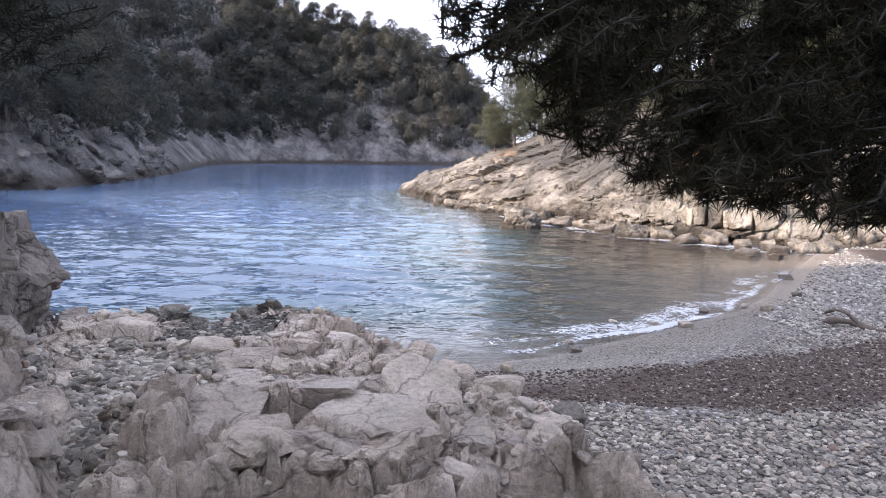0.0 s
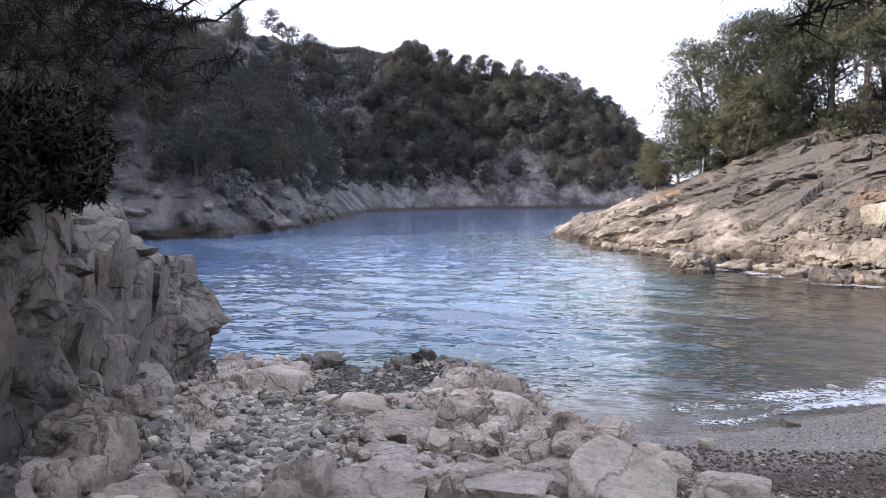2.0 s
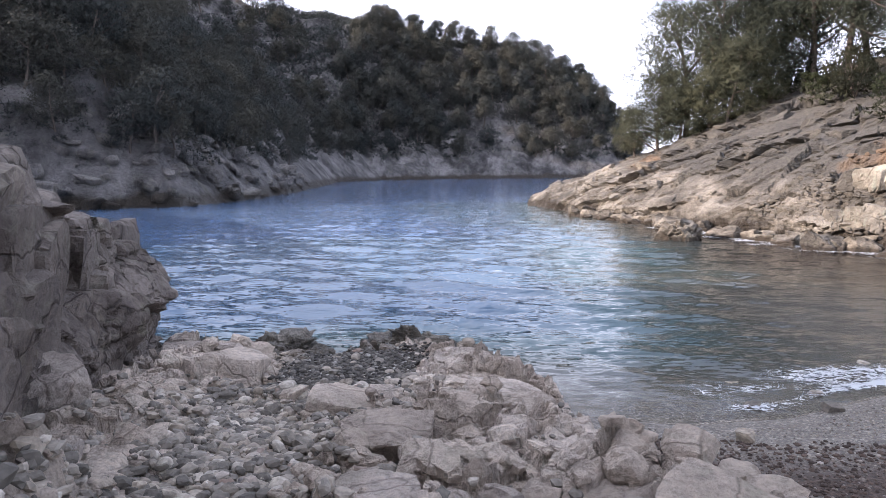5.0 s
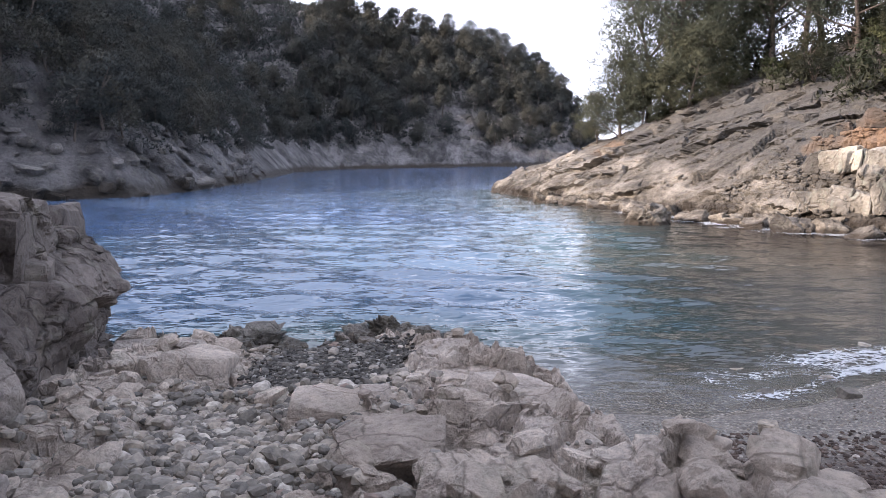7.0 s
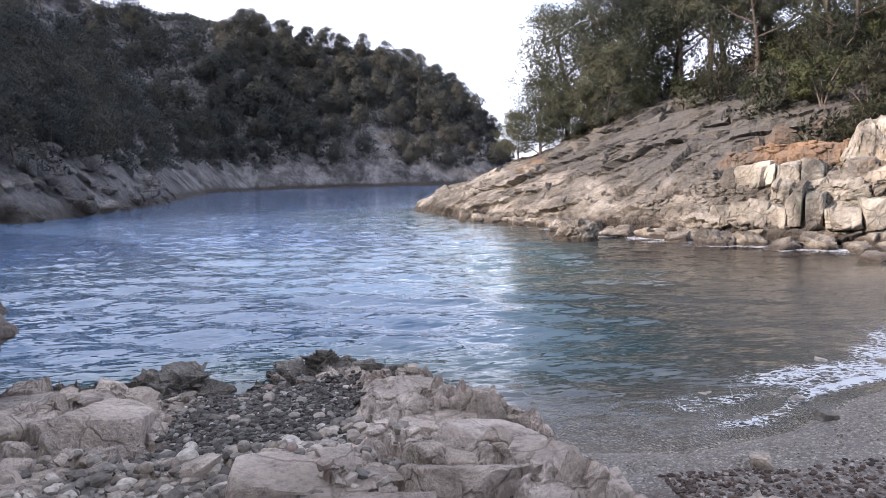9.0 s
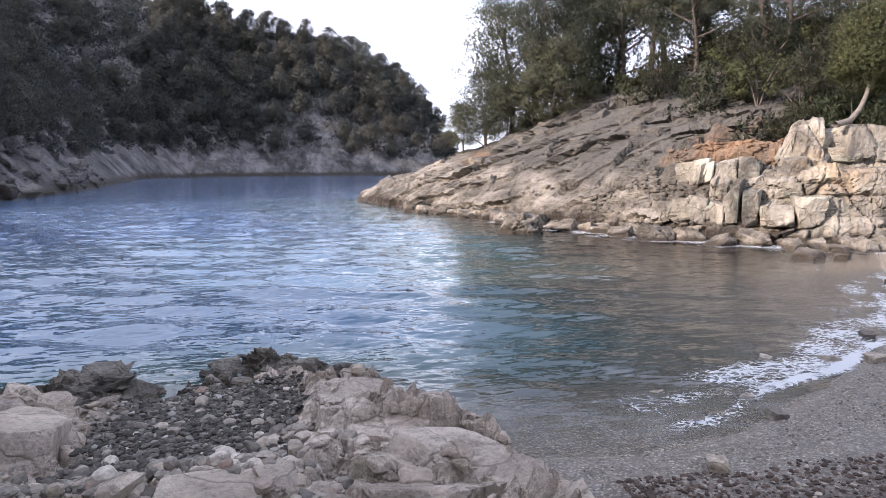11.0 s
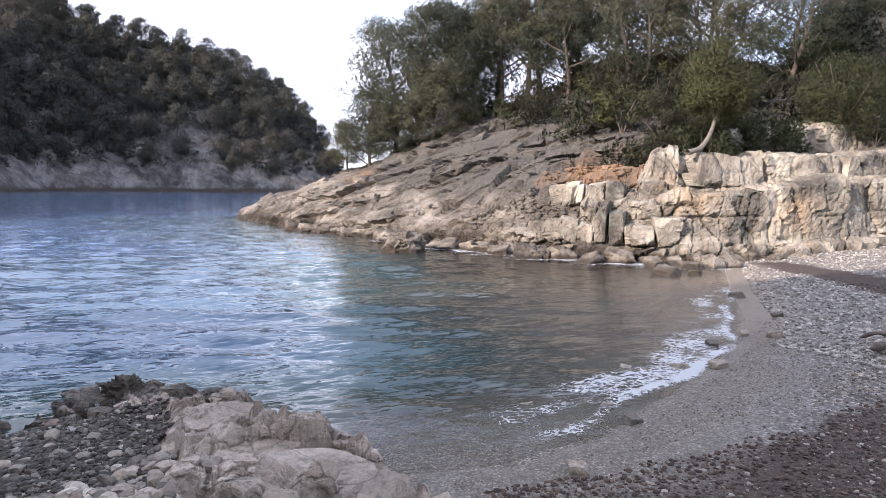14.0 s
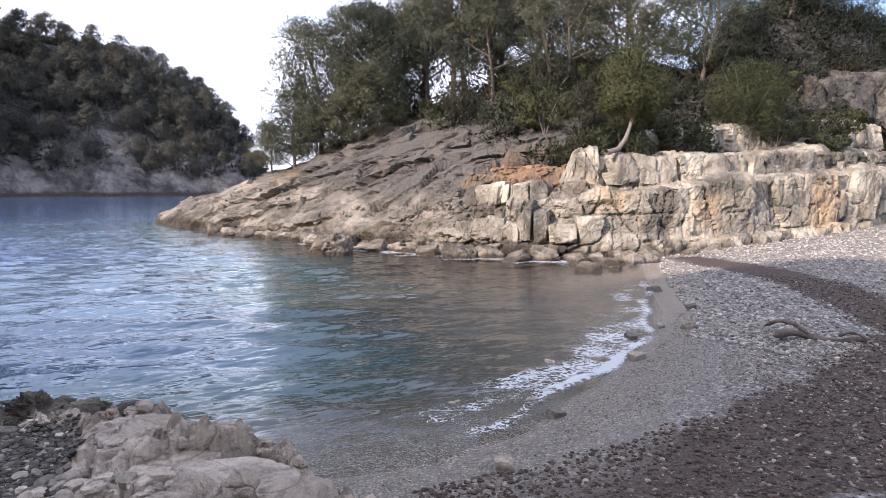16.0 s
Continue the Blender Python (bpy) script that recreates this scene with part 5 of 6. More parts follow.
rng = np.random.default_rng(90)
n_done = 0
while n_done < 62:
    x, y = rng.uniform(-4.2, 1.9), rng.uniform(3.4, 12.6)
    hb, gl, pk = (a[0] for a in outcrop_base(np.array([x]), np.array([y])))
    if hb < 0.25 or gl > 0.55 or pk > 0.2 or x < cliff_line(y) + 0.5 or y > 11.6 or (x > -1.2 and y > 7.4):
        continue
    if x > outcrop_edge(y) - 0.1:
        continue
    w = rng.uniform(0.18, 0.46) * (0.9 if y < 6 else 0.75)
    size = (w, w * rng.uniform(0.6, 1.1), w * rng.uniform(0.35, 0.6))
    z = z_of(outcrop_height, x, y)
    block("boulder", x, y, z - size[2] * 0.05, size, rng.uniform(0, 360), 700 + n_done, M_LIME, 8, (rng.uniform(-12, 12), rng.uniform(-12, 12)), label="angular limestone lump lying on the fractured outcrop", category="boulder", group="blocks of the outcrop", rough=0.025, sharp=140.0, chips=10, skew=0.22)
    n_done += 1

# small angular rubble and chipped edges all over the outcrop, past counting
CUBE[3] = cube_dirs(3)
CUBE[6] = cube_dirs(6)


def rubble(name, X, Y, Z, W, turn, mat, seed, label, category):
    rng = np.random.default_rng(seed)
    shapes = [block_shape((1.0, rng.uniform(0.55, 0.95), rng.uniform(0.35, 0.7)), seed * 50 + i, 3, chips=5, rough=0.03, skew=0.2) for i in range(16)]
    parts = []
    for x, y, z, w, a in zip(X, Y, Z, W, turn):
        v, f = shapes[int(rng.integers(0, 16))]
        m = Euler((rng.normal(0, 0.2), rng.normal(0, 0.2), a)).to_matrix()
        parts.append((v @ np.array(m).T * w + np.array([x, y, z]), f))
    v, f = join(parts)
    return tagged(put(name, v, f, mat, smooth=False), label, category, kind="stuff")


rng = np.random.default_rng(91)
X, Y = rng.uniform(-4.6, 2.0, 3600), 3.3 + 9.4 * rng.uniform(0, 1, 3600) ** 0.9
hb, gl, pk = outcrop_base(X, Y)
Zr = outcrop_height(X, Y)
patch = fbm(X * 1.1, Y * 1.1, X * 0, 3, 45)
ok = (hb > 0.15) & (gl < 0.6) & (pk < 0.3) & (X > cliff_line(Y) + 0.25) & (X < outcrop_edge(Y)) & (patch > -0.22) & (Zr > 0.1) & ((X < -1.2) | (Y < 7.3) | (hash01(np.floor(X * 500), np.floor(Y * 500), X * 0, 5) < 0.2))
X, Y, Zr = X[ok][:1250], Y[ok][:1250], Zr[ok][:1250]
W = 0.08 + 0.22 * rng.uniform(0, 1, len(X)) ** 2.2
CHIP = [make_mesh("rock_fragment", *block_shape((1.0, rng.uniform(0.55, 0.95), rng.uniform(0.35, 0.7)), 1570 + i, 3, chips=5, rough=0.03, skew=0.2), M_LIME, smooth=False) for i in range(16)]
nearest = np.argsort(Y)[:300]
for n_, i in enumerate(nearest):
    ob = new("rock_fragment", CHIP[n_ % 16])
    ob.parent = outcrop
    ob.matrix_basis = pose(X[i], Y[i], Zr[i] + 0.02 * W[i], rng.normal(0, 12), rng.normal(0, 12), rng.normal(-17, 28)) @ Matrix.Diagonal((W[i], W[i], W[i], 1))
rest = np.argsort(Y)[300:]
X, Y, Zr, W = X[rest], Y[rest], Zr[rest], W[rest]
rubble("broken_rock", X, Y, Zr + 0.02 * W, W, rng.normal(-0.3, 0.5, len(X)), M_LIME, 31, "angular broken limestone covering the outcrop", "rock")
X, Y = rng.uniform(-36, -21.5, 700), rng.uniform(44, 100, 700)
Zr = far_height(X, Y)
ok = (Zr > -0.2) & (Zr < 9)
X, Y, Zr = X[ok][:260], Y[ok][:260], Zr[ok][:260]
W = 0.5 + 1.7 * rng.uniform(0, 1, len(X)) ** 2
rubble("shore_rock", X, Y, Zr, W, rng.uniform(0, 6.28, len(X)), M_FAR, 32, "grey limestone boulders along the far shore", "rock")

# jointed blocks standing proud of the cliff face
rng = np.random.default_rng(92)
for i in range(46):
    y = rng.uniform(2.2, 12.0)
    zt = float(cliff_top(y))
    z = rng.uniform(1.15 - 0.07 * (y - 4), zt - 0.12)
    w = rng.uniform(0.5, 1.5)
    size = (w * rng.uniform(0.4, 0.6), w, w * rng.uniform(0.6, 1.1))
    x = float(cliff_line(y)) - 0.30 * float(sstep(0.15, 1.0, (z + 0.6) / (zt + 0.6))) ** 2 - size[0] * rng.uniform(0.22, 0.42)
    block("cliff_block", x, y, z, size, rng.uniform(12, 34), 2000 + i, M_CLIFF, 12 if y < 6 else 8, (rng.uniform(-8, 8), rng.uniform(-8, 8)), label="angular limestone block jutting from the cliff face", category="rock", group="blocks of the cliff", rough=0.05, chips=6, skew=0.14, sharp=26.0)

# dark wet rocks at the water's edge: large ones and the jagged lumps round them
wet = [(-3.75, 13.05, 0.16, (1.0, 0.8, 0.66), 10), (-4.4, 12.75, 0.16, (0.8, 0.7, 0.55), 60), (-3.15, 12.65, 0.14, (0.6, 0.8, 0.5), 100), (-2.15, 13.3, 0.14, (0.8, 0.8, 0.56), -15), (-1.72, 13.45, 0.34, (0.50, 0.40, 0.52), 30),
       (-1.25, 13.25, 0.18, (0.8, 0.7, 0.5), -30), (-5.0, 12.6, 0.08, (0.7, 0.6, 0.45), 15), (-3.3, 13.5, 0.02, (0.8, 0.6, 0.4), 75), (-3.5, 12.2, 0.22, (0.55, 0.5, 0.4), 40), (-0.75, 12.9, 0.2, (0.7, 0.6, 0.5), 10), (-2.2, 12.7, 0.12, (0.6, 0.5, 0.4), 80)]
rng = np.random.default_rng(93)
for _ in range(34):
    cx_, cy_ = ((-3.7, 12.9), (-1.5, 13.1), (-4.6, 12.5))[int(rng.integers(0, 3))]
    w = rng.uniform(0.2, 0.46)
    wet.append((cx_ + rng.normal(0, 0.5), cy_ + rng.normal(0, 0.32), rng.uniform(0.12, 0.34), (w, w * rng.uniform(0.7, 1.1), w * rng.uniform(0.7, 1.1)), rng.uniform(0, 360)))
for i, (x, y, z, size, turn) in enumerate(wet):
    v, f = rock_shape((1.1 * size[0], 1.05 * size[1], 0.8 * size[2]), 800 + i, 4 if i < 11 else 3, 12, 0.95, 0.2, 22.0)
    q = v * 6.0 + i
    pits = np.abs(fbm(q[:, 0] * 1.5, q[:, 1] * 1.5, q[:, 2] * 1.5, 4, 60 + i, 0.75))
    v = v * (0.78 + 0.85 * pits)[:, None]
    ob = put("wet_rock", v, f, M_WET, smooth=False)
    ob.matrix_basis = pose(x, y, z - 0.27, 0, 0, turn)
    tagged(ob, "dark wet pitted rock washed by the sea" if i < 11 else "small jagged dark rock at the water's edge", "rock", "wet rocks at the water")

# ---- headland blocks ----
def along(pts, s):
    """Point and heading at a length along a polyline."""
    for (ax, ay), (bx_, by_) in zip(pts[:-1], pts[1:]):
        n = math.hypot(bx_ - ax, by_ - ay)
        if s <= n:
            return ax + (bx_ - ax) * s / n, ay + (by_ - ay) * s / n, math.degrees(math.atan2(by_ - ay, bx_ - ax))
        s -= n
    return bx_, by_, math.degrees(math.atan2(by_ - ay, bx_ - ax))


rng = np.random.default_rng(95)
WALL = [(11.9, 29.4), (13.0, 26.6), (15.6, 24.2)] + FRONT[8:]


def tier(start, stop, inland, foot_z, height, widths, deep, seed, label, x_min=0.0, gap=0.97, some=0.94):
    """One bed of jointed blocks along the shore, set back by a distance."""
    s, k = start, 0
    while s < stop:
        w = rng.uniform(*widths)
        x, y, a = along(WALL, s + w / 2)
        nx, ny = -math.sin(radians(a)), math.cos(radians(a))
        off = inland + rng.uniform(-0.12, 0.2)
        h = height * rng.uniform(0.84, 1.05)
        bx_, by_ = x + nx * (off + deep / 2), y + ny * (off + deep / 2)
        fz = foot_z + 0.045 * max(0, x - 17)
        fz += rng.uniform(-0.12, 0.1)
        if x > x_min and rng.uniform() < some:
            cuts = [(fz, h)] if rng.uniform() > 0.38 else [(fz, h * 0.55), (fz + h * 0.5, h * rng.uniform(0.4, 0.52))]
            for n_cut, (z_, h_) in enumerate(cuts):
                w_ = w * (1.08 if n_cut == 0 else rng.uniform(0.7, 1.0))
                block("rock_block", bx_ + nx * 0.2 * n_cut, by_ + ny * 0.2 * n_cut, z_ + h_ / 2, (w_, deep, h_ * 1.06), a + rng.uniform(-9, 9), seed + k + 500 * n_cut, M_BLOCK, 12 if w > 1.0 else 8, (rng.uniform(-6, 6), rng.uniform(-5, 5)), label=label, category="rock", group="ledges of the headland", rough=0.045, chips=8, skew=0.13)
        s += w * gap
        k += 1


tier(2.8, 33.0, 0.0, -0.25, 0.85, (0.35, 0.95), 1.0, 1000, "low cracked limestone block at the foot of the headland wall", some=0.6)
tier(3.4, 34.0, 0.5, 0.75, 1.6, (0.35, 1.1), 0.9, 1100, "sunlit pale limestone block of the lower ledge", 14.0, some=0.3)
tier(6.4, 34.0, 2.05, 2.75, 1.35, (0.5, 1.6), 1.2, 1200, "grey and ochre limestone block of the upper ledge", 15.0, some=0.3)
tier(12.0, 34.0, 4.6, 4.2, 1.0, (0.5, 1.6), 1.2, 1300, "grey limestone block of the highest ledge", 21.0, some=0.25)

# the bedded wall itself: three ledges swept along the shore, broken by upright joints
ls = np.arange(3.2, 36.0, 0.075)
spine = np.array([along(WALL, q_) for q_ in ls])
ker = np.ones(31) / 31
spine = np.stack([np.convolve(np.pad(spine[:, i], 15, "edge"), ker, "valid") for i in range(3)], 1)
la = np.radians(spine[:, 2])
inl = np.stack([-np.sin(la), np.cos(la)], 1)
z1 = np.interp(spine[:, 0], [14, 20, 35], [2.2, 3.0, 3.9])
z2 = np.interp(spine[:, 0], [14.5, 15.6, 18, 36], [2.6, 4.1, 4.25, 4.9])
z3 = np.interp(spine[:, 0], [19.5, 21.5, 25, 38], [0.1, 0.85, 1.25, 1.9]) + z2
o1 = np.ones(len(ls))
prof_d = np.stack([-0.5 * o1, 0.05 * o1, 0.25 * o1, 0.55 * o1, 0.62 * o1, 0.85 * o1, 2.25 * o1, 2.35 * o1, 2.6 * o1, 4.7 * o1, 4.85 * o1, 5.1 * o1, 6.8 * o1, 8.0 * o1], 1)
prof_z = np.stack([-0.8 * o1, 0.1 * o1, 0.75 * o1, 0.95 * o1, z1 - 0.15, z1, z1 + 0.08, z2 - 0.15, z2, z2 + 0.12, z3 - 0.12, z3, z3 + 0.1, z3 - 0.8], 1)
hop = np.hypot(np.diff(prof_d, axis=1), np.diff(prof_z, axis=1)).mean(0)
run = np.concatenate([[0], np.cumsum(hop)])
lv = np.arange(0, run[-1], 0.075)
LD = np.stack([np.interp(lv, run, prof_d[i]) for i in range(len(ls))])
LZ = np.stack([np.interp(lv, run, prof_z[i]) for i in range(len(ls))])
LS, LV = np.meshgrid(ls, lv, indexing="ij")
nd, nz_ = np.gradient(LZ, axis=1), -np.gradient(LD, axis=1)
nl = np.hypot(nd, nz_)
F = fracture(LS, LV * 0.55 + 0.12 * LS, 2.1, 0.20, 0.10, 0.28, 0.02, 205) + fracture(LS * 1.5, LV * 0.6, 0.9, 0.07, 0.14, 0.14, 0.03, 209) + fracture(LS * 1.2, LV, 0.3, 0.02, 0.22, 0.03, 0.06, 215)
F = F + 0.03 * fbm(LS * 3, LV * 3, LS * 0, 5, 216, 0.65) + 0.14 * fbm(LS * 0.35, LV * 0.5, LS * 0, 3, 217)
seam = np.mod(LZ + 0.15 * fbm(LS * 0.5, LZ * 0, LS * 0, 3, 218) - 0.03 * LS, 0.95) - 0.475
F = F - 0.16 * np.exp(-(seam / 0.05) ** 2) * sstep(-0.2, 0.3, fbm(LS * 0.4, LZ, LS * 0, 2, 219))
LD = LD - F * nd / nl
LZ = LZ - F * nz_ / nl
LX, LY = spine[:, :1] + inl[:, :1] * LD, spine[:, 1:2] + inl[:, 1:] * LD
ledges = put("headland_ledges", np.stack([LX, LY, LZ], -1).reshape(-1, 3), grid_faces(len(ls), len(lv)), M_BLOCK, smooth=False)
tagged(ledges, "stepped cream and grey limestone ledges above the beach", "rock wall", kind="structure")
for i, (x, y, z, size, turn) in enumerate([(38.6, 30.9, 8.2, (1.9, 2.4, 2.4), 6), (40.6, 30.7, 8.5, (2.4, 2.4, 2.9), 0), (43.0, 30.6, 8.7, (2.8, 2.4, 3.1), 5), (45.6, 30.5, 8.9, (3.0, 2.4, 3.3), -4), (48.5, 30.5, 9.1, (3.0, 2.4, 3.3), 3)]):
    block("rock_block", x, y, z, size, turn, 1400 + i, M_CRAG, 20, label="limestone crag above the scrub, darkened as if in shade", category="rock", group="crags of the headland", rough=0.07, chips=9, skew=0.16)

# rubble bedded in the slope of the headland
rng = np.random.default_rng(94)
for i in range(34):
    s_, dd = rng.uniform(4, 36), rng.uniform(0.6, 9.0)
    x, y, a = along(FRONT, s_)
    x, y = x - math.sin(radians(a)) * dd, y + math.cos(radians(a)) * dd
    w = rng.uniform(0.35, 1.3)
    size = (w, w * rng.uniform(0.6, 1.0), w * rng.uniform(0.4, 0.7))
    block("slope_rock", x, y, z_of(headland_height, x, y) - 0.05 * w, size, a + rng.uniform(-30, 30), 2300 + i, M_HEAD, 6, (rng.uniform(-15, 15), rng.uniform(-25, 10)), label="weathered ochre rock bedded in the headland slope", category="rock", group="rocks of the headland slope", rough=0.06, chips=8, skew=0.18)

# fitted row of jointed blocks where the ledges begin
UPRIGHT = "pale upright limestone block fitted in the ledge, sunlit"
for row, (inland, foot, tall, x0, x1) in enumerate(((0.25, 0.55, 1.35, 12.3, 16.2), (1.5, 2.0, 1.0, 12.3, 16.6))):
    s_ = 0.4
    i = 0
    while s_ < 8.5:
        w = rng.uniform(0.3, 1.0)
        x, y, a = along(WALL, s_ + w / 2)
        nx, ny = -math.sin(radians(a)), math.cos(radians(a))
        h = tall * rng.uniform(0.6, 1.15)
        if x0 < x < x1:
            block("rock_block", x + nx * (inland + rng.uniform(-0.08, 0.12)), y + ny * (inland + 0.3), foot + h / 2, (w * 1.1, 1.1, h), a + rng.uniform(-6, 6), 1450 + 40 * row + i, M_BLOCK, 12, (rng.uniform(-4, 4), rng.uniform(-5, 5)), label=UPRIGHT, category="rock", group="ledges of the headland", rough=0.05, chips=8, skew=0.13, sharp=70.0)
        s_ += w
        i += 1

# loose rubble on the ledges and on the rusty slope beside them
X, Y = rng.uniform(9.8, 13.6, 2600), rng.uniform(26.4, 31.6, 2600)
dd = headland_side(X, Y)
ok = (dd > 0.2) & (dd < 3.6)
X, Y = X[ok][:900], Y[ok][:900]
q_ = rng.uniform(3, 40, 2600)
h_ = rng.uniform(0.2, 8.0, 2600)
P_ = np.array([along(FRONT, a_) for a_ in q_])
X3, Y3 = P_[:, 0] - np.sin(np.radians(P_[:, 2])) * h_, P_[:, 1] + np.cos(np.radians(P_[:, 2])) * h_
ok = fbm(X3 * 0.5, Y3 * 0.5, X3 * 0, 3, 230) > -0.05
X, Y = np.concatenate([X, X3[ok][:260]]), np.concatenate([Y, Y3[ok][:260]])
X4, Y4 = rng.uniform(13.8, 19.0, 900), rng.uniform(26.2, 30.4, 900)
ok = (headland_side(X4, Y4) > 2.2) & (fbm(X4, Y4, X4 * 0, 3, 231) > -0.1)
X, Y = np.concatenate([X, X4[ok][:420]]), np.concatenate([Y, Y4[ok][:420]])
X2, Y2 = rng.uniform(16, 42, 500), rng.uniform(22, 30, 500)
dd = headland_side(X2, Y2)
ok = (dd > 1.2) & (dd < 6.5)
X, Y = np.concatenate([X, X2[ok][:230]]), np.concatenate([Y, Y2[ok][:230]])
W = 0.1 + 0.3 * rng.uniform(0, 1, len(X)) ** 2.5
rubble("talus", X, Y, headland_height(X, Y) + 0.1 * W, W, rng.uniform(0, 6.28, len(X)), M_HEAD, 33, "rusty limestone rubble on the ledges", "rubble")

# boulders awash along the headland
rng = np.random.default_rng(96)
v, f = rock_shape((1.5, 1.2, 1.1), 821, 4, 14, 0.7, 0.25, 14.0)
ob = put("sea_boulder", v, f, M_AWASH, smooth=False)
ob.matrix_basis = pose(7.6, 29.9, 0.26, 0, 0, 20)
tagged(ob, "weathered brown boulder standing in the shallow water", "boulder", "boulders in the water")
for i in range(90):
    s = rng.uniform(12.5, 42.0)
    x, y, a = along(FRONT, s)
    nx, ny = -math.sin(radians(a)), math.cos(radians(a))
    off = rng.uniform(-1.0, 0.5) * (0.6 if s < 20 else 1.0)
    w = rng.uniform(0.3, 1.0)
    size = (w * 1.2, w, w * rng.uniform(0.55, 0.85))
    block("sea_boulder", x + nx * off, y + ny * off, 0.06 + 0.12 * max(0, off), size, rng.uniform(0, 360), 900 + i, M_AWASH, 12, (rng.uniform(-25, 25), rng.uniform(-25, 25)), label="wet brown boulder at the foot of the headland", category="boulder", group="boulders in the water", rough=0.07, chips=12, skew=0.25, sharp=60.0)

# ---- loose stones ----
COB = [make_mesh("cobble", *rock_shape((1, rng.uniform(0.7, 0.95), rng.uniform(0.5, 0.75)), 830 + i, 2, 7, 0.8, 0.05, 12.0), M_STONE, smooth=False) for i in range(12)]
rng = np.random.default_rng(97)
n_done = 0
while n_done < 300:
    y = rng.uniform(3.5, 9.4)
    x = float(gully_x(y)) + rng.normal(0, 0.56) * float(gully_w(y))
    if x < cliff_line(y) + 0.35:
        continue
    s = rng.uniform(0.055, 0.13) * (1.0 if rng.uniform() < 0.9 else 1.5)
    ob = new("cobble", COB[int(rng.integers(0, 12))])
    ob.parent = outcrop
    ob.matrix_basis = pose(x, y, z_of(outcrop_height, x, y) + 0.16 * s, rng.uniform(-25, 25), rng.uniform(-25, 25), rng.uniform(0, 360)) @ Matrix.Diagonal((s, s, s, 1))
    n_done += 1


def scatter(name, x, y, z, sizes, level, mat, seed, label, category, flat=0.6):
    """Many small stones in one mesh."""
    rng = np.random.default_rng(seed)
    n = len(x)
    base = [rock_shape((1, rng.uniform(0.65, 0.95), rng.uniform(0.45, 0.75) * flat / 0.6), 850 + seed * 7 + i, level, 6, 0.85, 0.05, 12.0) for i in range(10)]
    pick = rng.integers(0, 10, n)
    B = np.stack([p[0] for p in base])[pick]
    f = base[0][1]
    a = rng.uniform(0, 2 * np.pi, n)
    tl = rng.normal(0, 0.35, n)
    c, s_ = np.cos(a)[:, None], np.sin(a)[:, None]
    ct, st = np.cos(tl)[:, None], np.sin(tl)[:, None]
    X, Y, Z = B[..., 0], B[..., 1], B[..., 2]
    Y, Z = Y * ct - Z * st, Y * st + Z * ct
    X, Y = X * c - Y * s_, X * s_ + Y * c
    S = np.asarray(sizes)[:, None]
    v = np.stack([X * S + x[:, None], Y * S + y[:, None], Z * S + z[:, None]], -1).reshape(-1, 3)
    k = B.shape[1]
    F = (f[None] + (np.arange(n) * k)[:, None, None]).reshape(-1, f.shape[1])
    return tagged(put(name, v, F, mat, smooth=False), label, category, kind="stuff")


rng = np.random.default_rng(98)
# rounded grey stones on the landward side of the gravel pocket
x, y = rng.uniform(-3.0, -0.85, 1100), rng.uniform(8.8, 12.0, 1100)
pk = outcrop_base(x, y)[2]
ok = (pk > 0.4) & (rng.uniform(0, 1, 1100) < 0.9 - 0.85 * sstep(-0.3, 0.3, 0.55 * (-x - 1.9) + 0.5 * (y - 9.4)))
x, y = x[ok], y[ok]
s = rng.uniform(0.06, 0.17, len(x))
scatter("pocket_stones", x, y, outcrop_height(x, y) + 0.15 * s, s, 2, M_PEB, 7, "rounded grey stones beside the dark gravel pocket", "cobbles")
# smaller stones in the gully and in the cracks of the outcrop
y = 3.4 + 5.9 * rng.uniform(0, 1, 4800) ** 0.75
x = gully_x(y) + rng.normal(0, 0.72, 4800) * gully_w(y)
ok = x > cliff_line(y) + 0.2
x, y = x[ok], y[ok]
s = 0.035 + 0.085 * rng.uniform(0, 1, len(x)) ** 1.5
scatter("gully_stones", x, y, outcrop_height(x, y) + 0.15 * s, s, 2, M_PEB, 1, "grey and white limestone cobbles filling the gully", "cobbles")
x, y = rng.uniform(-4.5, 1.6, 4200), rng.uniform(3.4, 12.5, 4200)
h0 = outcrop_base(x, y)[0]
ok = (x > cliff_line(y) + 0.2) & (outcrop_height(x, y) < h0 - 0.01) & (h0 > 0.1)
x, y = x[ok], y[ok]
s = rng.uniform(0.03, 0.09, len(x))
scatter("crack_stones", x, y, outcrop_height(x, y) + 0.2 * s, s, 1, M_PEB, 2, "small grey stones lying in cracks of the rock", "stones")
x, y = rng.uniform(-3.25, -1.0, 7500), rng.uniform(8.8, 12.2, 7500)
pk = outcrop_base(x, y)[2]
ok = pk > 0.5
x, y = x[ok], y[ok]
s = 0.025 + 0.06 * rng.uniform(0, 1, len(x)) ** 1.6
scatter("dark_gravel", x, y, outcrop_height(x, y) + 0.2 * s, s, 1, M_POCKET, 3, "dark brown gravel and seaweed in a rock pocket", "gravel")

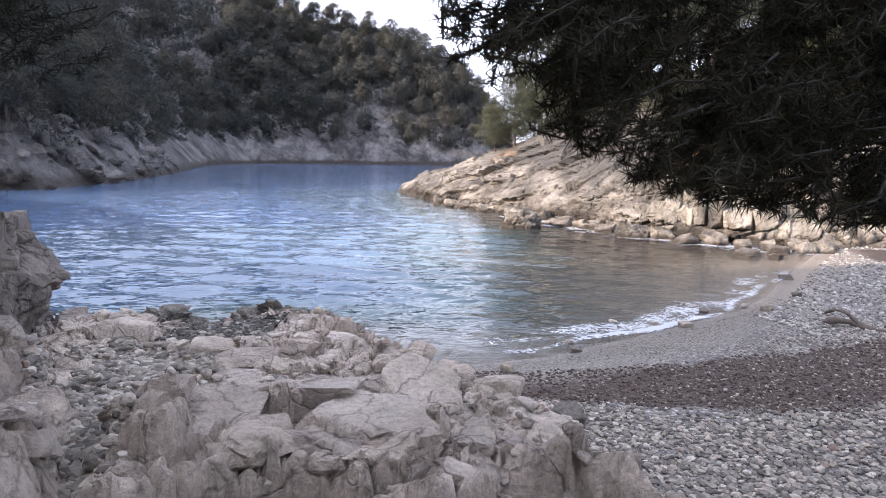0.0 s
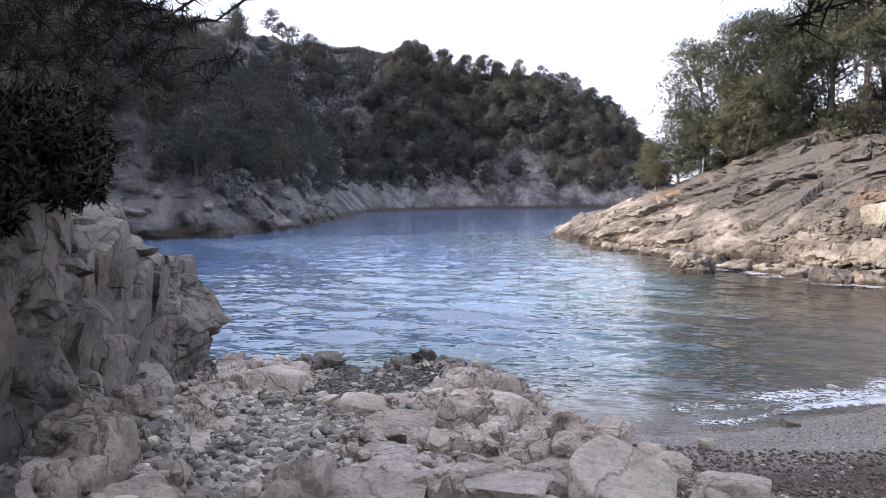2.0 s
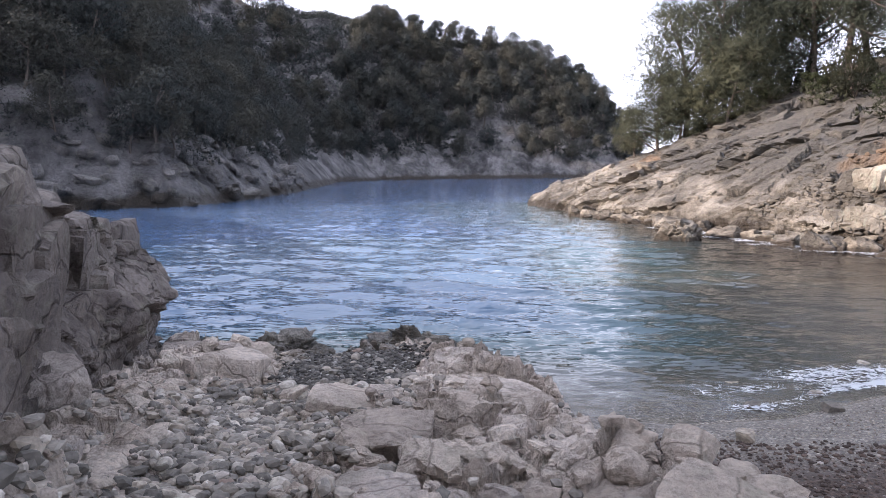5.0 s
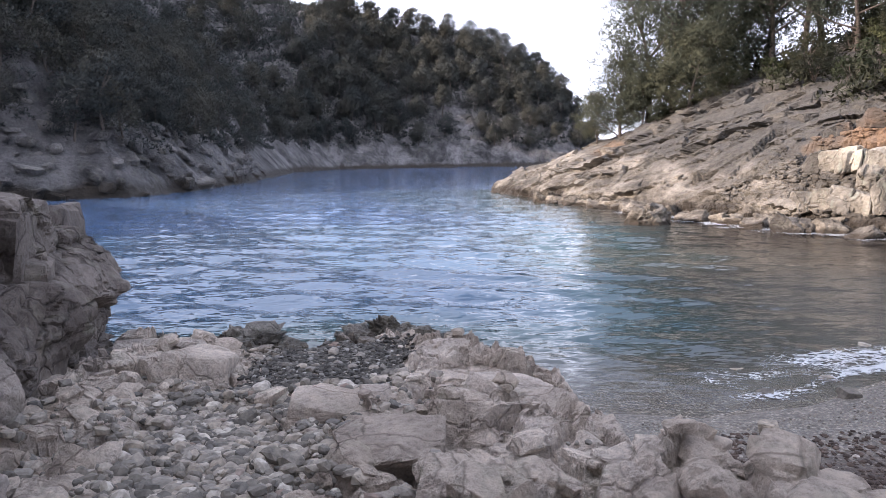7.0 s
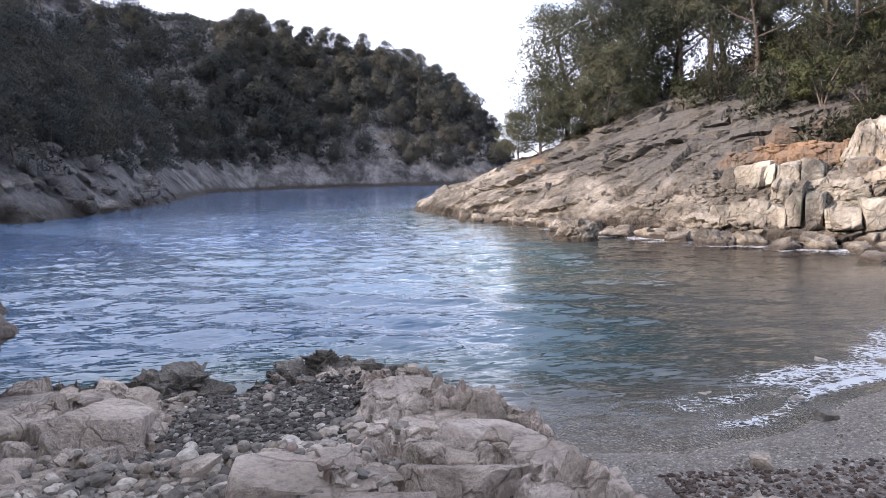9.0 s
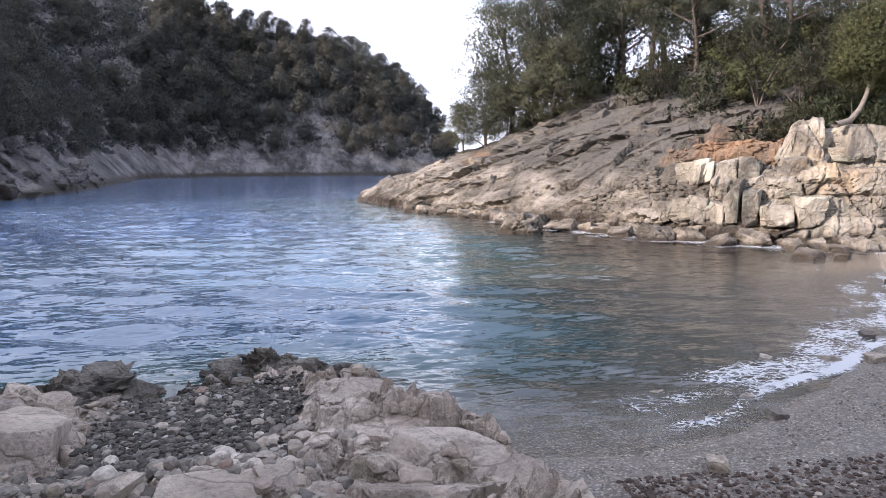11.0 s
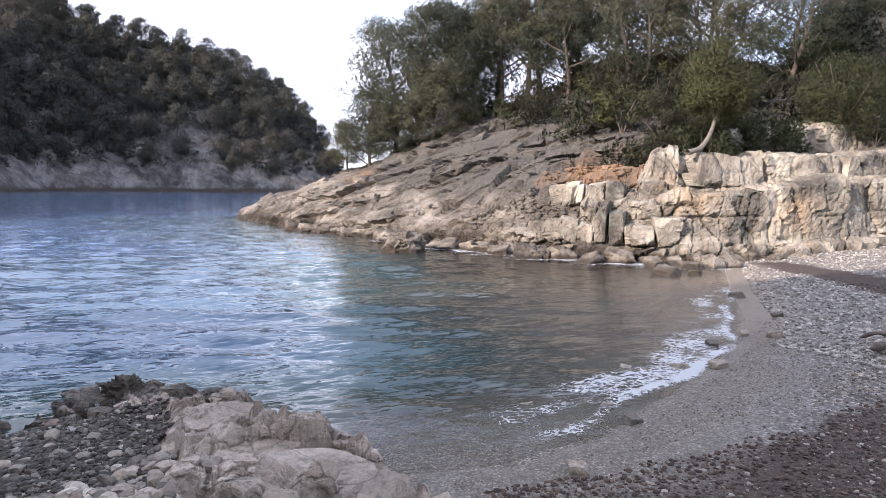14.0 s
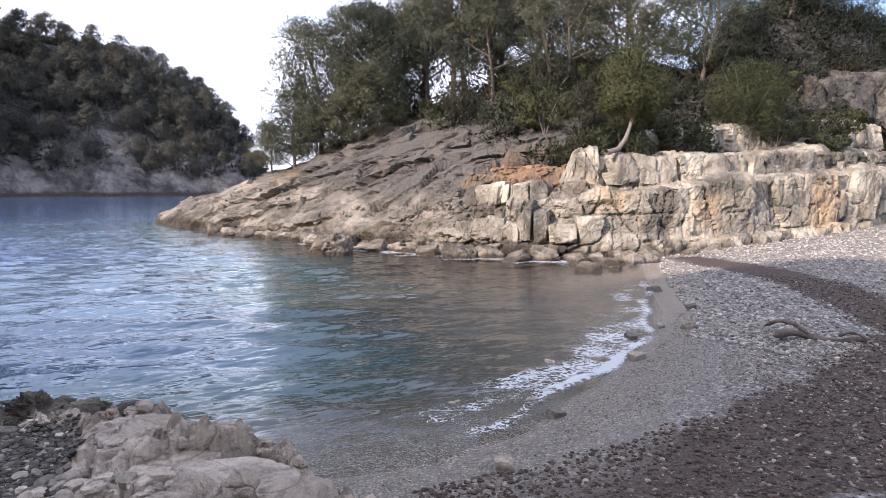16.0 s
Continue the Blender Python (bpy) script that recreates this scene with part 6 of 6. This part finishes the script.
# shingle of the beach
x, y = 1.3 + 9.0 * rng.uniform(0, 1, 64000) ** 1.2, rng.uniform(4.6, 14.5, 64000)
d = beach_side(x, y)
w = weed_cover(x, y) + 0.35 * fbm(x * 0.9, y * 0.9, x * 0, 4, 150)
coarse = sstep(1.2, 3.2, d)
keep = (d > 0.3) & (rng.uniform(0, 1, len(x)) < (1 - 0.88 * np.clip(w * 1.7, 0, 1)) * (0.6 + 0.4 * coarse) * np.where(y < 7.4, 0.7, 1.0))
x, y, d, coarse, w = x[keep], y[keep], d[keep], coarse[keep], w[keep]
s = (0.03 + 0.07 * rng.uniform(0, 1, len(x)) ** 2.2) * (0.4 + 0.6 * coarse) * (1 - 0.5 * np.clip(1.4 * w, 0, 1))
scatter("shingle", x, y, beach_height(x, y) + 0.18 * s, s, 1, M_PEB, 4, "pale grey limestone pebbles of the beach", "pebbles")
x, y = 8.6 + 24 * rng.uniform(0, 1, 21000) ** 1.3, rng.uniform(9.3, 23, 21000)
d = beach_side(x, y)
w = weed_cover(x, y)
keep = (d > 0.6) & (rng.uniform(0, 1, len(x)) < 1 - 1.4 * w) & (headland_side(x, y) < 0.2)
x, y = x[keep], y[keep]
s = 0.04 + 0.075 * rng.uniform(0, 1, len(x)) ** 1.6
scatter("far_shingle", x, y, beach_height(x, y) + 0.15 * s, s, 1, M_SUNPEB, 5, "cobbles at the far end of the beach, lightened as if sunlit", "pebbles")
x, y = 1.5 + 15 * rng.uniform(0, 1, 50000) ** 1.5, rng.uniform(5.5, 20, 50000)
w = weed_cover(x, y) + 0.25 * fbm(x * 1.5, y * 1.5, x * 0, 4, 151)
keep = (w > 0.42) & (beach_side(x, y) > 0.2)
x, y = x[keep][:14000], y[keep][:14000]
s = 0.02 + 0.045 * rng.uniform(0, 1, len(x)) ** 1.5
scatter("seaweed", x, y, beach_height(x, y) + 0.1 * s, s, 1, M_DARKPEB, 6, "dark brown dead seaweed mixed with gravel", "seaweed", 0.6)

for i, (x, y, w) in enumerate([(6.7, 12.0, 0.26), (5.4, 12.6, 0.22), (4.0, 11.1, 0.18), (10.9, 14.6, 0.24), (9.2, 13.2, 0.26), (8.9, 13.6, 0.2), (2.75, 7.05, 0.42), (3.0, 10.6, 0.2), (3.9, 10.5, 0.22), (2.5, 9.5, 0.25), (6.1, 12.2, 0.26), (12.2, 17.0, 0.35), (3.1, 11.6, 0.2), (7.7, 13.2, 0.25), (13.6, 21.4, 0.9), (15.3, 22.2, 0.8), (14.5, 21.0, 0.5), (16.4, 22.2, 0.9)]):
    block("beach_stone", x, y, z_of(beach_height, x, y) + 0.14 * w, (w, w * 0.75, w * 0.6), i * 47, 1500 + i, M_STONE if i < 14 else M_AWASH, 12, (i * 7 % 15, -i * 5 % 12), label="loose grey rock lying on the wet shingle", category="stone", group="stones on the beach", rough=0.05, chips=6)

# driftwood
log = new("driftwood_log")
log.matrix_basis = pose(9.75, 10.95, z_of(beach_height, 9.75, 10.95) + 0.07, 0, 0, -38)
k = np.linspace(0, 1, 14)
thick = np.where((k < 0.01) | (k > 0.99), 0.005, 0.07 - 0.03 * k + 0.012 * np.sin(k * 17))
v, f = tube(np.stack([1.5 * k - 0.7, 0.14 * np.sin(k * 5), 0.05 * np.sin(k * 8)], 1), thick, 10)
put("stem", v, f, M_BARK, log)
v, f = tube(np.stack([-0.1 - 0.6 * k, 0.05 + 0.45 * k ** 0.7, 0.04 + 0.16 * np.sin(k * 3)], 1), 0.65 * thick, 8)
put("branch", v, f, M_BARK, log)
v, f = tube(np.stack([0.3 + 0.35 * k, -0.05 - 0.3 * k, 0.05 + 0.1 * np.sin(k * 3)], 1), 0.45 * thick, 7)
put("branch", v, f, M_BARK, log)
tagged(log, "dark weathered driftwood log on the shingle", "driftwood")

# pale leaning trunk on the ledge, with a dense crown
def round_tree(name, x, y, z, trunk_pts, radius, w, h, base, seed, label, category, bark):
    """A dense rounded evergreen: trunk, stems and a crown of many small sprays."""
    rng = np.random.default_rng(seed)
    root = new(name)
    root.matrix_basis = pose(x, y, z)
    p = np.array(trunk_pts, float)
    k = np.linspace(0, len(p) - 1, 12)
    p = np.stack([np.interp(k, np.arange(len(p)), p[:, i]) for i in range(3)], 1)
    v, f = tube(p, radius * (1 - 0.045 * np.arange(12)), 9)
    put("trunk", v, f, bark, root)
    top = p[-1]
    for i in range(7):
        a = i * 0.9 + rng.uniform(-0.3, 0.3)
        e = top + np.array([math.cos(a) * w * 0.33, math.sin(a) * w * 0.33, h * rng.uniform(0.3, 0.7)])
        v, f = tube(np.array([top, (top + e) / 2 + np.array([0, 0, -0.1]), e]), radius * np.array([0.5, 0.3, 0.12]), 5)
        put("limb", v, f, M_BARK, root)
    m = 70
    g = rng.normal(0, 1, (m, 3))
    g /= np.linalg.norm(g, axis=1)[:, None]
    lobes = g * np.array([0.36 * w, 0.36 * w, 0.38 * h]) * rng.uniform(0.3, 1, (m, 1)) ** 0.5 + top + np.array([0, 0, base + 0.5 * h])
    idx = rng.integers(0, m, 14000)
    q = rng.normal(0, 1, (14000, 3))
    q /= np.linalg.norm(q, axis=1)[:, None]
    c = lobes[idx] + q * rng.uniform(0.3, 1, (14000, 1)) ** 0.5 * 0.14 * w
    parts = [blades(c, 4, 0.13, 0.024, rng, 0.3, q + np.array([0, 0, 0.3]))]
    v, f = join(parts)
    leafy("crown", v, f, M_BUSH, root, q + np.array([0, 0, 0.3]), 4, top + np.array([0, 0, base + 0.4 * h]))
    return tagged(root, label, category)


round_tree("leaning_pine", 18.1, 25.3, 4.2, [(-0.3, 0, 0.05), (0.35, 0.05, 0.2), (0.85, 0.15, 0.65), (1.25, 0.3, 1.25), (1.7, 0.6, 2.0)], 0.12, 4.0, 4.6, -1.2, 520, "dense rounded green pine with a pale leaning trunk on the ledge", "pine tree", M_PALE)
round_tree("evergreen_tree", 29.2, 27.2, 4.4, [(0, 0, -0.2), (0.1, 0.1, 0.9), (0.0, 0.2, 1.8)], 0.14, 5.0, 4.9, -1.3, 524, "dark green rounded evergreen tree behind the ledges", "tree", M_BARK)

# ---- branches over the path ----
def needled_branch(name, spots, seed, needles, label):
    """Twigs that droop from a limb, each set with long needles. spots: twig tips."""
    rng = np.random.default_rng(seed)
    root = new(name)
    tagged(root, label, "pine branch")
    lo, hi = spots.min(0), spots.max(0)
    tw, pts = [], []
    for p in spots:
        up = np.array([rng.normal(0.14, 0.12), rng.normal(0, 0.14), rng.uniform(0.04, 0.2)])
        m = p + up * 0.5 + rng.normal(0, 0.03, 3)
        tw.append(tube(np.array([p + up, m, p]), np.array([0.008, 0.005, 0.003]), 4))
        q = rng.uniform(0, 1, needles)[:, None] ** 1.5
        pts.append(np.where(q < 0.5, p + (m - p) * q * 2, m + (p + up - m) * (q - 0.5) * 2))
    v, f = join(tw)
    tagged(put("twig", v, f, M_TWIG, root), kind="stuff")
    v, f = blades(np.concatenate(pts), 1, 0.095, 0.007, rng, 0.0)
    tagged(put("foliage", v, f, M_SHADELEAF, root, smooth=False), kind="stuff")
    return root


rng = np.random.default_rng(530)
n = 1450
x = 0.72 + 3.6 * rng.uniform(0, 1, n) ** 0.8
zlow = np.interp(x, [0.7, 0.95, 1.25, 1.5, 1.9, 2.5, 3.4, 4.4], [4.06, 3.96, 3.78, 3.5, 3.22, 3.06, 2.98, 2.95])
NEARER = 0.82
zlow = zlow + 0.10 * fbm(x * 2.0, x * 0, x * 0, 3, 160)
z = zlow + (4.9 - zlow) * rng.uniform(0, 1, n) ** 1.1 + 0.02
y = 3.35 + 0.12 * (x - 0.7) + rng.normal(0, 0.28, n)
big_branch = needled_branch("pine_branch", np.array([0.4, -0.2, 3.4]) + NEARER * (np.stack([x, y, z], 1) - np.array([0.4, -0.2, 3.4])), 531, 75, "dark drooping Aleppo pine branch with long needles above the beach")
k = np.linspace(0, 1, 12)
v, f = tube(np.stack([6.2 - 5.3 * k, 2.3 + 0.5 * k, 4.7 - 0.35 * k + 0.12 * np.sin(k * 9)], 1), 0.075 - 0.06 * k, 7)
put("limb", v, f, M_BARK, big_branch)
v, f = tube(np.stack([6.2 + 0.2 * k, 2.3 - 0.3 * k, 0.4 + 6.5 * k], 1), 0.19 - 0.08 * k, 10)
put("trunk", v, f, M_BARK, big_branch)

n = 260
x = -1.35 - 2.0 * rng.uniform(0, 1, n)
y = 3.5 + rng.normal(0, 0.35, n) - 0.25 * (x + 1.35)
z = 3.78 + 0.12 * fbm(x * 2.0, y * 2, x * 0, 3, 161) + 1.1 * rng.uniform(0, 1, n) ** 1.2
left_branch = needled_branch("pine_branch", np.stack([x, y, z], 1), 533, 80, "dark overhanging pine branch above the cliff")
v, f = tube(np.stack([-5.5 + 4.0 * k, 2.8 + 0.7 * k, 4.9 - 0.5 * k + 0.1 * np.sin(k * 8)], 1), 0.07 - 0.055 * k, 7)
put("limb", v, f, M_BARK, left_branch)
v, f = tube(np.stack([-5.5 - 0.2 * k, 2.8 - 0.3 * k, 3.6 + 4.0 * k], 1), 0.17 - 0.07 * k, 10)
put("trunk", v, f, M_BARK, left_branch)

for x, y, z, w, h, sd in ((-3.85, 5.7, 2.7, 1.9, 1.5, 540), (-4.9, 6.6, 2.6, 1.9, 1.3, 541), (-3.35, 4.9, 2.85, 1.5, 1.1, 542), (-3.1, 4.3, 2.9, 1.1, 1.0, 543)):
    b_ = bush(sd, w, h, 2600, 0.075, 0.028, M_SHADELEAF, "shrub")
    b_.matrix_basis = pose(x, y, z)
    tagged(b_, "dark small-leaved evergreen shrub on top of the cliff", "shrub", "shrubs on the cliff")
